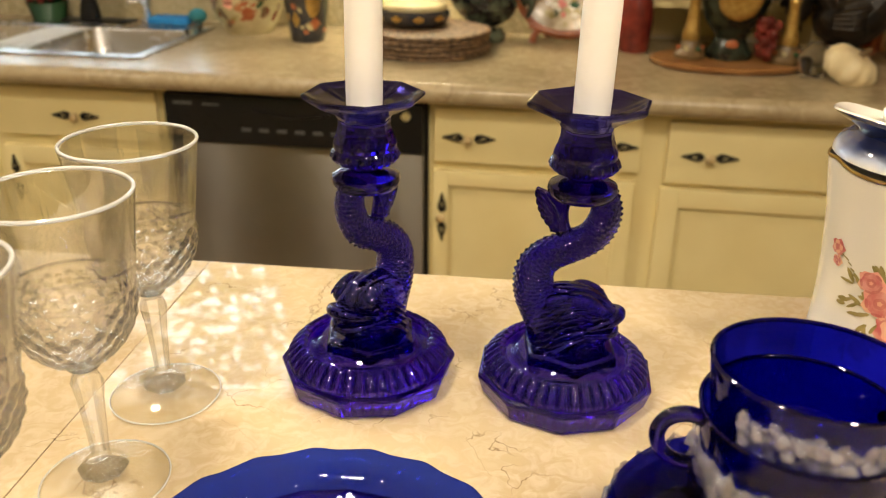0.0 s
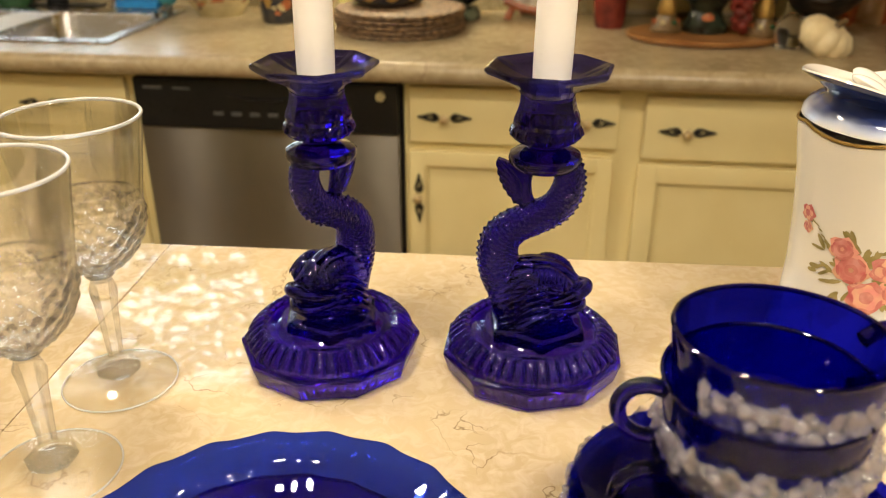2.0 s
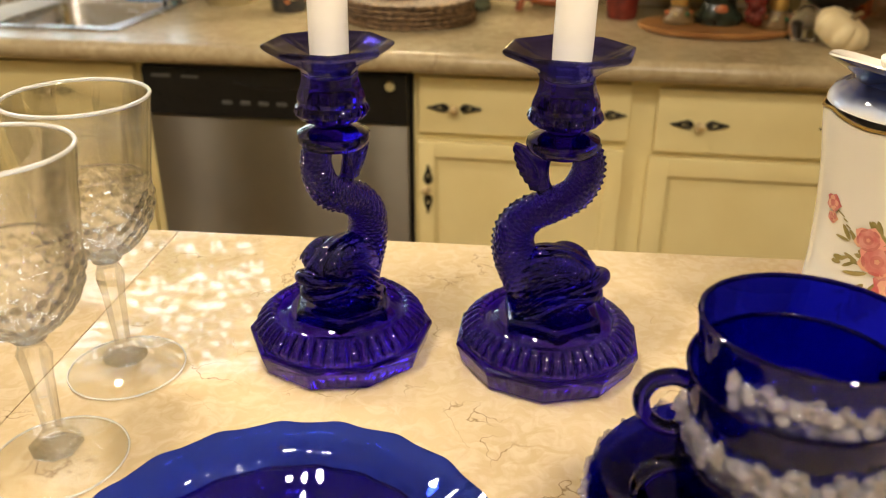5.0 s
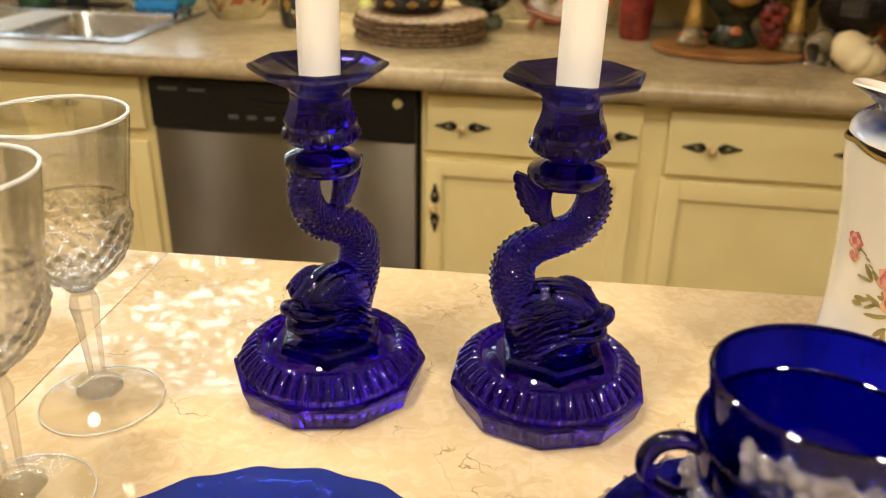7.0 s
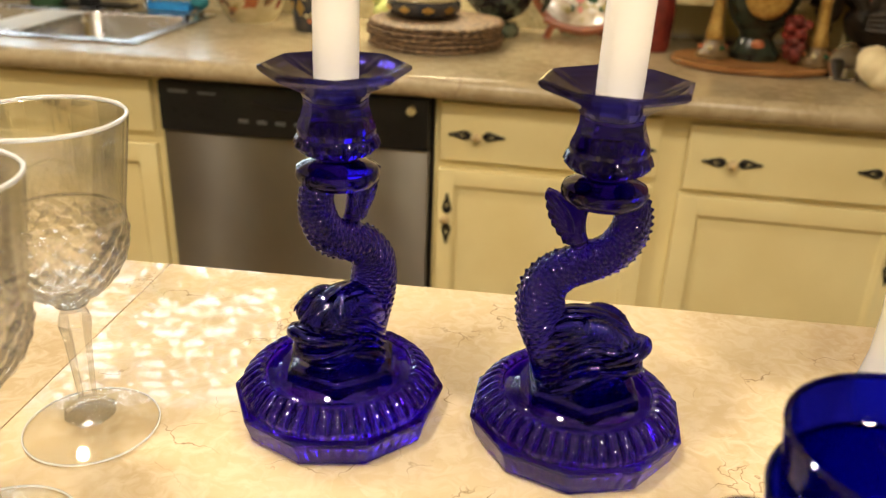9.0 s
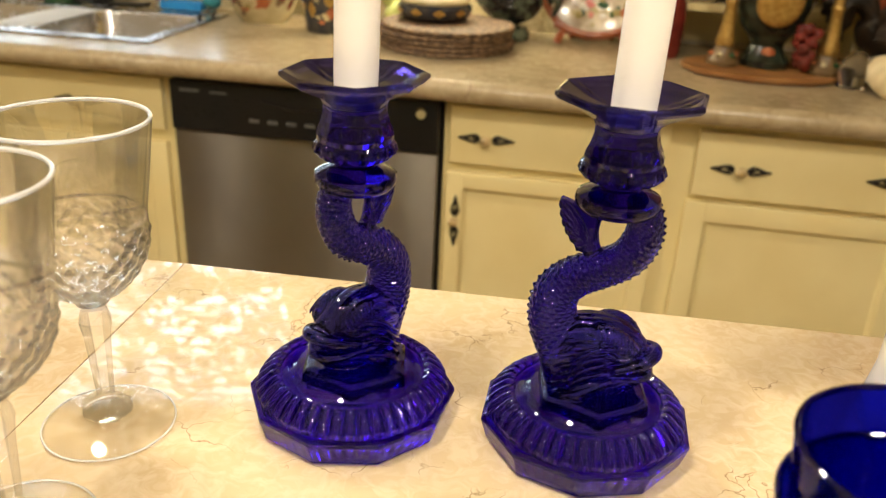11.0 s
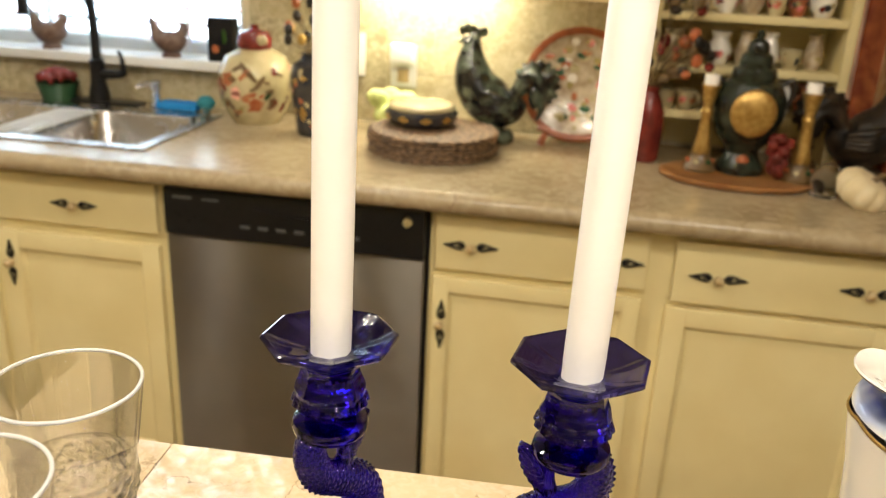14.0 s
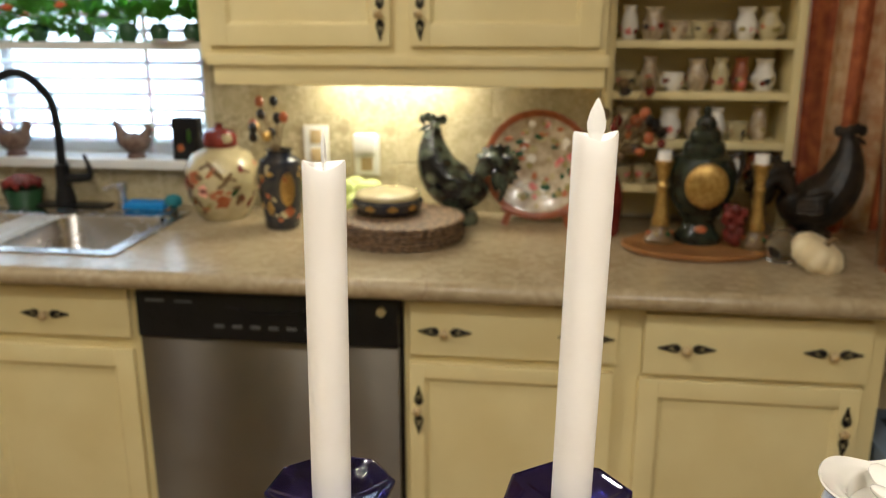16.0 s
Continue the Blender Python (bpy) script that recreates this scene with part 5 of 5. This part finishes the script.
# woven mats under a lidded bowl
for k in range(5):
    mt = thing("woven_mat", "round woven brown wicker place mat in a stack", "place mat", -0.072 + 0.004 * math.sin(k * 2), 2.262 + 0.003 * math.cos(k), TOP + 0.0118 * k, 43 * k, group="stack of woven mats")

    def weave(a, r, z):
        w = 0.5 + 0.5 * math.cos(40 * a + (math.pi if int(r * 1000 / 9) % 2 else 0))
        edge = 1 if r > 0.12 else 0.5
        return r + 0.0045 * edge * math.cos(34 * a) * (1 if r > 0.14 else 0.4), z + 0.0016 * w
    part("weave", lathe([(0, 0.0012), (0.144, 0.0012), (0.151, 0.0005), (0.1555, 0.0028), (0.1570, 0.0055), (0.1550, 0.0085), (0.150, 0.0105), (0.145, 0.0095), (0.140, 0.0085), (0.130, 0.0095), (0.120, 0.0085), (0.110, 0.0095), (0.100, 0.0085), (0.090, 0.0095), (0.08, 0.0085), (0.05, 0.009), (0, 0.009)], 120, weave), M_WICKER, mt, smooth=70)
lb = thing("lidded_bowl", "low black porcelain bowl with gilt panels and pale lid", "bowl", -0.108, 2.295, TOP + 0.0600)
bp = [(0, 0), (0.070, 0), (0.082, 0.006), (0.090, 0.018), (0.090, 0.030), (0.084, 0.036), (0.080, 0.040)]
part("body", lathe(bp, 48), M_NAVY, lb)
part("lid", lathe([(0.082, 0.038), (0.084, 0.043), (0.080, 0.050), (0.060, 0.056), (0, 0.060)], 48), M_JAR, lb, "pale greenish lid")
spots(lb, follow(bp[2:]), [("gilt_panel", M_GOLD, a, 0.021, 0.013, 0.008, 0, 4) for a in range(-180, 0, 36)])
pg = bmesh.new()
for k in range(14):
    a = k * 2.4
    ball(0.05 * math.cos(a) * math.sqrt(k / 14), 0.03 * math.sin(a), 0.06 + 0.03 * math.sin(k * 1.7), 0.03, 0.022, 0.02, 10, 8, pg)
lathe([(0, 0), (0.04, 0), (0.05, 0.05), (0, 0.06)], 16, bm=pg)
cl = part("folded_cloth", pg, M_PALEGREEN)
md = cl.modifiers.new("weld", "REMESH")
md.mode, md.voxel_size, md.use_smooth_shade = "VOXEL", 0.003, True
cl.location = (-0.225, 2.47, TOP)
tagged(cl, "crumpled pale green cloth behind the woven mats", "cloth")


def weld(ob, size):
    """Joins overlapping lumps into one skin."""
    md = ob.modifiers.new("weld", "REMESH")
    md.mode, md.voxel_size, md.use_smooth_shade = "VOXEL", size, True


def rooster(x, y, turn, scale, material, label):
    ob = part("rooster_statue", rooster_mesh(), material)
    ob.matrix_basis = pose(x, y, TOP, 0, 0, turn)
    ob.scale = (scale,) * 3
    weld(ob, 0.0022)
    tagged(ob, label, "statue")
    return ob


def rooster_mesh():
    bm = bmesh.new()
    lathe([(0, 0), (0.058, 0), (0.060, 0.014), (0.050, 0.034), (0, 0.038)], 24, bm=bm, m=Matrix.Translation((0.01, 0, 0)))
    for s in (-1, 1):
        sweep([(0.012, s * 0.018, 0.01, 0.026), (0.010, s * 0.018, 0.05, 0.027), (0.0, s * 0.022, 0.09, 0.034)], 10, 10, bm)
    sweep([(0.085, 0, 0.120, 0.024), (0.050, 0, 0.100, 0.054), (0.0, 0, 0.105, 0.066), (-0.040, 0, 0.145, 0.058), (-0.056, 0, 0.195, 0.044), (-0.058, 0, 0.235, 0.029), (-0.056, 0, 0.262, 0.020), (-0.062, 0, 0.275, 0.010)], 36, 18, bm)
    sweep([(-0.070, 0, 0.262, 0.010), (-0.085, 0, 0.258, 0.006), (-0.095, 0, 0.250, 0.002)], 6, 8, bm)
    for k in range(5):
        ball(-0.084 + 0.014 * k, 0, 0.284 + 0.005 * math.sin(k * 1.5), 0.011, 0.006, 0.014, 8, 6, bm)
    ball(-0.078, 0, 0.235, 0.007, 0.005, 0.014, 8, 6, bm)
    for k in range(12):
        a = radians(150 - 22 * k)
        c = Vector((0.118, 0.012 * math.sin(k * 2.1), 0.158))
        r = Vector((math.cos(a), 0, math.sin(a)))
        sweep([(*(c + r * 0.010), 0.016), (*(c + r * 0.036), 0.017), (*(c + r * 0.056), 0.010), (*(c + r * 0.064), 0.004)], 10, 8, bm)
    for k in range(9):
        f = k / 8
        y = 0.018 * math.sin(k * 2.3)
        sweep([(0.06, y, 0.12, 0.014), (0.085 + 0.02 * f, y, 0.185 - 0.03 * f, 0.014), (0.115 + 0.025 * f, y * 1.6, 0.195 - 0.06 * f, 0.012), (0.145 - 0.01 * f, y * 1.8, 0.150 - 0.06 * f, 0.009), (0.140 - 0.015 * f, y * 1.8, 0.105 - 0.04 * f, 0.004)], 16, 8, bm)
    for s in (-1, 1):
        for k in range(4):
            sweep([(-0.02, s * 0.050, 0.14 - 0.014 * k, 0.008), (0.02, s * 0.060, 0.125 - 0.012 * k, 0.011), (0.065, s * 0.045, 0.118 - 0.010 * k, 0.004)], 10, 8, bm)
    return bm


rooster(0.045, 2.435, 0, 0.98, M_ROOSTER, "mottled black and green ceramic rooster statue on the counter")

dp = thing("display_plate", "large floral display plate with gilt rim on an easel", "plate", 0.268, 2.500, TOP + 0.150)
dp.matrix_basis = pose(0.268, 2.500, TOP + 0.150, 80, 0, 0)
plp = [(0, 0.004), (0.075, 0.004), (0.090, 0.010), (0.136, 0.018)]
part("dish", lathe(plp + [(0.137, 0.015), (0.09, 0.006), (0.07, 0.0), (0, 0.0)], 64), M_PLATE, dp)
part("gilt_rim", lathe([(0.130, 0.0185), (0.139, 0.0205), (0.148, 0.0200), (0.148, 0.0165), (0.137, 0.0145)], 64), M_COPPERWOOD, dp, "copper and gilt rim")
rp = random.Random(12)
for k in range(80):
    a, r = rp.uniform(0, 6.28), 0.115 * math.sqrt(rp.uniform(0.02, 1))
    zz = float(np.interp(r, [p[0] for p in plp], [p[1] for p in plp])) + 0.001
    part("painted_flower", ball(r * math.cos(a), r * math.sin(a), zz, rp.uniform(0.006, 0.016), rp.uniform(0.005, 0.013), 0.0012, 9, 5), (M_ROSE, M_LEAF_PAINT, M_GREENPOT, M_RUST, M_JAR, M_GLAZE)[k % 6], dp)
es = thing("plate_easel", "reddish wooden plate easel on the counter", "easel", 0.268, 2.47, TOP)
for s in (-1, 1):
    part("arm", sweep([(s * 0.085, -0.045, 0.0, 0.010), (s * 0.075, -0.035, 0.028, 0.009), (s * 0.060, -0.03, 0.032, 0.008), (s * 0.055, 0.04, 0.028, 0.008), (s * 0.050, 0.06, 0.0, 0.007)], 16, 8), M_COPPERWOOD, es)
part("crossbar", sweep([(-0.095, -0.04, 0.045, 0.007), (0, -0.035, 0.024, 0.009), (0.095, -0.04, 0.045, 0.007)], 12, 8), M_COPPERWOOD, es)
part("prop", sweep([(0, 0.005, 0.03, 0.007), (0, 0.055, 0.16, 0.006)], 4, 8), M_COPPERWOOD, es)

rv = thing("red_vase", "dark red glazed vase with dried red flowers", "vase", 0.442, 2.365, TOP)
part("body", lathe([(0, 0), (0.034, 0), (0.038, 0.01), (0.042, 0.07), (0.040, 0.12), (0.026, 0.155), (0.020, 0.17), (0.026, 0.185), (0.021, 0.185), (0, 0.165)], 32), M_MAROON, rv)
for k in range(22):
    dx, dy, h = rf.uniform(-0.03, 0.13), rf.uniform(-0.05, 0.05), rf.uniform(0.02, 0.20)
    st = part("flower_stem", sweep([(0, 0, 0.17, 0.0016), (dx * 0.4, dy * 0.5, 0.185 + h * 0.5, 0.0015), (dx, dy, 0.185 + h, 0.0012)], 6, 5), M_OLIVE, rv)
    part("flower_head", ball(dx, dy, 0.187 + h, rf.uniform(0.010, 0.019), 0.013, rf.uniform(0.010, 0.018), 8, 6), (M_DARK, M_MAROON, M_RUST, M_OLIVE)[k % 4], st)

tr = thing("wooden_tray", "oval honey-coloured wooden tray under the ornaments", "tray", 0.648, 2.235, TOP)
tr.scale = (1, 0.68, 1)
part("board", lathe([(0, 0), (0.160, 0), (0.172, 0.006), (0.175, 0.014), (0.168, 0.016), (0.160, 0.011), (0, 0.010)], 64), M_WOOD, tr)
TZ = TOP + 0.011
ur = thing("mantel_urn", "dark green lacquered urn with a gold oval medallion", "urn", 0.660, 2.285, TZ)
up = [(0, 0), (0.054, 0), (0.056, 0.014), (0.044, 0.028), (0.036, 0.046), (0.040, 0.058), (0.064, 0.086), (0.078, 0.130), (0.078, 0.178), (0.066, 0.206), (0.048, 0.216), (0.050, 0.224), (0.047, 0.238), (0.036, 0.246), (0.038, 0.252), (0.034, 0.268), (0.024, 0.276), (0.025, 0.284), (0.020, 0.298), (0.008, 0.305), (0.011, 0.314), (0.005, 0.325), (0, 0.326)]
part("body", lathe(up, 40), M_URN, ur)
part("medallion", ball(0, -0.069, 0.148, 0.050, 0.014, 0.054, 24, 14), M_GOLD, ur, "gold oval medallion")
part("foot_flower", ball(0, -0.036, 0.032, 0.016, 0.008, 0.014), M_RUST, ur)
for s in (-1, 1):
    part("handle", sweep([(s * 0.062, 0, 0.205, 0.006), (s * 0.088, 0, 0.215, 0.007), (s * 0.090, 0, 0.175, 0.007), (s * 0.072, 0, 0.150, 0.006)], 14, 8), M_DARK, ur)


def gilt_stick(x, y, label):
    ob = thing("gilt_candlestick", label, "candlestick", x, y, TZ, group="gilt candlesticks on the tray")
    part("foot", lathe([(0, 0), (0.036, 0), (0.037, 0.008), (0.026, 0.022), (0.020, 0.040), (0, 0.042)], 28), M_OLIVE, ob)
    part("shaft", lathe([(0, 0.04), (0.021, 0.042), (0.022, 0.055), (0.017, 0.075), (0.012, 0.130), (0.015, 0.140), (0.011, 0.150), (0.019, 0.185), (0.024, 0.200), (0, 0.2)], 28), M_GOLD, ob, "gold glazed shaft")
    part("candle_stub", lathe([(0, 0.2), (0.017, 0.2), (0.017, 0.222), (0, 0.222)], 20), M_WAX, ob, "white candle stub")
    for k in range(6):
        a = k * 1.05 - 3
        part("painted_flower", ball(0.027 * math.cos(a), 0.027 * math.sin(a), 0.024, 0.007, 0.007, 0.006, 8, 6), (M_RUST, M_JAR, M_GREENPOT)[k % 3], ob)


gilt_stick(0.567, 2.262, "gold glazed candlestick with white candle stub on the tray")
gilt_stick(0.782, 2.235, "gold glazed candlestick with painted foot on the tray")
rd = bmesh.new()
for k in range(16):
    a = k * 2.4
    ball(0.020 * math.cos(a) * math.sqrt(k / 16 + 0.1), 0.016 * math.sin(a), 0.02 + 0.0055 * k, 0.014, 0.012, 0.013, 8, 6, rd)
o = part("red_coral_ornament", rd, M_MAROON)
weld(o, 0.002)
o.location = (0.730, 2.225, TZ - 0.005)
tagged(o, "small dark red knobbly ornament on the tray", "ornament")
rooster(0.945, 2.33, 180, 0.98, M_DARK, "dark bronze rooster statue at the end of the counter")
db = part("glass_ball", lathe([(0, 0), (0.03, 0), (0.026, 0.006), (0.034, 0.03), (0.03, 0.055), (0.012, 0.075), (0, 0.078)], 24), M_CLEAR)
db.location = (0.826, 2.165, TOP + 0.0005)
tagged(db, "small clear glass ornament catching the window light", "ornament")

pk = thing("white_pumpkin", "small ribbed cream pumpkin lying on the counter", "pumpkin", 0.886, 2.105, TOP)
pk.matrix_basis = pose(0.886, 2.105, TOP + 0.034, 25, 20, 30)
part("rind", lathe([(0, -0.030), (0.02, -0.036), (0.045, -0.030), (0.060, -0.010), (0.060, 0.010), (0.046, 0.028), (0.022, 0.034), (0.006, 0.026), (0, 0.025)], 96, lambda a, r, z: (r * (1 - 0.13 * (1 - abs(math.sin(5 * a)) ** 0.6)), z)), M_PUMPKIN, pk, smooth=60)
part("stalk", sweep([(0, 0, 0.024, 0.008), (0.004, 0, 0.040, 0.006), (0.012, 0, 0.050, 0.006)], 8, 8), M_OLIVE, pk, "dark dry stalk")

gv = thing("tall_glass_vase", "tall clear glass vase with grassy leaves beside the counter's end", "vase", 1.075, 2.12, TOP)
part("glass", lathe([(0, 0), (0.052, 0), (0.055, 0.004), (0.070, 0.20), (0.092, 0.46), (0.0895, 0.46), (0.0675, 0.20), (0.052, 0.012), (0, 0.012)], 40), M_CLEAR, gv)
for k in range(22):
    a, r = k * 2.4, 0.035 * math.sqrt(k / 22)
    x, y = r * math.cos(a), r * math.sin(a)
    part("leaf_blade", sweep([(x, y, 0.014, 0.0025), (x * 1.3, y * 1.3, 0.16, 0.005), (x * 1.8, y * 1.8, 0.30 + 0.004 * k, 0.0012)], 8, 6, flat=0.25), M_GREEN, gv)

# ---------------------------------------------------------------- open shelves with china
HX0, HX1, HY = 0.447, 0.868, 2.385
ht = thing("open_shelf_unit", "cream painted open shelves crowded with small china", "shelf unit")
part("side_panel", box(HX0 - 0.018, HX0, HY, Y1 - 0.003, TOP + 0.012, 2.2, 0.002), M_CREAM, ht)
part("side_panel", box(HX1, HX1 + 0.022, HY, Y1 - 0.003, TOP + 0.012, 2.2, 0.002), M_CREAM, ht)
part("back_panel", box(HX0, HX1, Y1 - 0.012, Y1 - 0.003, TOP + 0.012, 2.2), M_CREAM, ht, smooth=0)
SHELVES = [1.028, 1.140, 1.262, 1.386, 1.51, 1.64, 1.80]
for z in SHELVES:
    part("shelf_board", box(HX0 + 0.0005, HX1 - 0.0005, HY + 0.004, Y1 - 0.0125, z, z + 0.018, 0.002), M_CREAM, ht)


def china(x, y, z, kind, tint, seed):
    rng = random.Random(seed)
    if kind == 0:
        ob = thing("china_cup", "small white china cup with floral decoration on the shelf", "cup", x, y, z, rng.uniform(200, 340), group="china on the open shelves")
        pr = [(0, 0), (0.016, 0), (0.018, 0.004), (0.024, 0.02), (0.027, 0.045), (0.025, 0.045), (0.020, 0.018), (0, 0.008)]
    elif kind == 1:
        ob = thing("china_jug", "small white china jug with painted flowers on the shelf", "jug", x, y, z, rng.uniform(200, 340), group="china on the open shelves")
        pr = [(0, 0), (0.018, 0), (0.028, 0.02), (0.030, 0.036), (0.020, 0.058), (0.019, 0.066), (0.026, 0.078), (0.023, 0.078), (0.016, 0.06), (0, 0.05)]
    else:
        ob = thing("china_vase", "small painted china vase on the shelf", "vase", x, y, z, rng.uniform(200, 340), group="china on the open shelves")
        pr = [(0, 0), (0.015, 0), (0.017, 0.006), (0.024, 0.03), (0.016, 0.06), (0.013, 0.07), (0.019, 0.082), (0.016, 0.082), (0, 0.06)]
    part("body", lathe(pr, 22), tint, ob)
    at = follow(pr[1:-2])
    for k in range(7):
        part("painted_flower", painted(bmesh.new(), at, rng.uniform(-0.4, 6), rng.uniform(0.018, 0.034), rng.uniform(0.006, 0.011), rng.uniform(0.005, 0.010), 0, 0.0007, 5), rng.choice((M_ROSE, M_LEAF_PAINT, M_NAVY, M_RUST, M_MAROON)), ob)
    if kind < 2:
        part("handle", sweep([(0.022, 0, 0.038, 0.003), (0.038, 0, 0.036, 0.003), (0.036, 0, 0.018, 0.003), (0.022, 0, 0.014, 0.003)], 12, 6), tint, ob)


rc = random.Random(31)
for si, z in enumerate(SHELVES[:5]):
    x = HX0 + 0.036
    while x < HX1 - 0.034:
        china(x, HY + rc.uniform(0.045, 0.085), z + 0.018, rc.choice((0, 0, 1, 1, 2)), rc.choice((M_GLAZE, M_JAR, M_PLATE, M_PLATE, M_COPPERWOOD if rc.random() < 0.4 else M_GLAZE)), rc.randint(0, 9999))
        x += rc.uniform(0.050, 0.062)

# curtain in alternating stripes
cu = thing("curtain", "heavy curtain with rust and gold stripes hanging in folds", "curtain", 0, 2.47, 0)
for k in range(22):
    x0 = 0.930 + 0.048 * k
    bm = bmesh.new()
    rows = []
    for i in range(9):
        z = 0.62 + (2.22 - 0.62) * i / 8
        row = []
        for j in range(7):
            u = x0 + 0.048 * j / 6
            row.append((u + 0.006 * math.sin(z * 3 + u * 20), 0.022 * math.sin(u * 95) + 0.008 * math.sin(u * 40 + z * 2), z))
        rows.append(row)
    f = [[bm.verts.new(p) for p in r] for r in rows]
    g = [[bm.verts.new((p[0], p[1] + 0.003, p[2])) for p in r] for r in rows]
    for i in range(8):
        for j in range(6):
            bm.faces.new((f[i][j], f[i][j + 1], f[i + 1][j + 1], f[i + 1][j]))
            bm.faces.new((g[i][j], g[i + 1][j], g[i + 1][j + 1], g[i][j + 1]))
    part("stripe", bm, M_CURTAIN if k % 2 == 0 else M_CURTAIN_GOLD, cu, smooth=80)
part("rod", sweep([(0.86, 0.0, 2.235, 0.012), (1.4, 0, 2.235, 0.012), (1.95, 0, 2.235, 0.012)], 4, 12), M_IRON, cu)

# bin beside the cabinet
bn = thing("waste_bin", "blue-grey plastic bin beside the end cabinet", "bin", 1.165, 1.99, 0)
part("tub", box(-0.15, 0.15, -0.16, 0.16, 0.0, 0.53, 0.02), M_GREYBLUE, bn)
part("lid", box(-0.155, 0.155, -0.165, 0.165, 0.531, 0.575, 0.015), M_GREYBLUE, bn)
part("opening", box(-0.10, 0.10, -0.10, 0.10, 0.5755, 0.578, 0.001), M_BLACK, bn, "dark swing opening")

# outlets on the splash
def outlet(x, z, label, plugged):
    ob = thing("wall_outlet", label, "outlet", x, Y1 - 0.0105, z, group="plates on the splash")
    part("plate", box(-0.036, 0.036, -0.006, 0, -0.058, 0.058, 0.002), M_WHITE, ob)
    part("socket", box(-0.016, 0.016, -0.009, -0.006, -0.045, -0.008, 0.001), M_PORC, ob)
    part("socket", box(-0.016, 0.016, -0.009, -0.006, 0.008, 0.045, 0.001), M_PORC, ob)
    if plugged:
        part("night_light", box(-0.030, 0.030, -0.045, -0.0095, 0.012, 0.062, 0.004), M_WHITE, ob, "white plug-in night light")


outlet(-0.216, 1.082, "white wall outlet with plug-in light", True)
outlet(-0.362, 1.105, "white wall switch plate on the stone splash", False)

# ---------------------------------------------------------------- stone splash tiles and floor tiles
sp = thing("splash_wall", "tumbled travertine tile splash behind the counter", "backsplash", kind="structure")
part("grout_bed", box(-2.3, HX0 - 0.02, Y1 - 0.0066, Y1 - 0.0005, TOP + 0.0005, 1.031), M_GROUT, sp, smooth=0)
part("grout_bed", box(WIN[1] + 0.024, HX0 - 0.02, Y1 - 0.0066, Y1 - 0.0005, 1.0312, 1.3595), M_GROUT, sp, smooth=0)


def tile_mesh(w, h, d):
    me = bpy.data.meshes.new("tile")
    bm = box(-w / 2, w / 2, -d, 0, -h / 2, h / 2, min(w, h) * 0.03)
    bm.to_mesh(me)
    bm.free()
    return me


rt = random.Random(2)
tile_full, tile_low = tile_mesh(0.1320, 0.1320, 0.0045), tile_mesh(0.1525, 0.1015, 0.0045)
tile_full.materials.append(M_SPLASH)
tile_low.materials.append(M_SPLASH)


def lay(me, x, z):
    o = new("tile", me)
    o.parent = sp
    o.location = (x + rt.uniform(-0.0005, 0.0005), Y1 - 0.0030 + rt.uniform(-0.0006, 0.0006), z)


for k in range(10):
    lay(tile_low, WIN[1] - 0.075 - 0.154 * k, TOP + 0.054)
for r in range(3):
    for k in range(9):
        x = -0.598 + 0.1335 * k
        if x < HX0 - 0.088:
            lay(tile_full, x, TOP + 0.068 + 0.1335 * r)
fm = tile_mesh(0.30, 0.30, 0.012)
fm.materials.append(M_FLOOR)
for i in range(9):
    for k in range(5):
        o = new("tile", fm)
        o.parent = floor
        o.matrix_basis = pose(-1.3 + 0.305 * i, 0.95 + 0.305 * k, 0.0, -90, 0, 0)
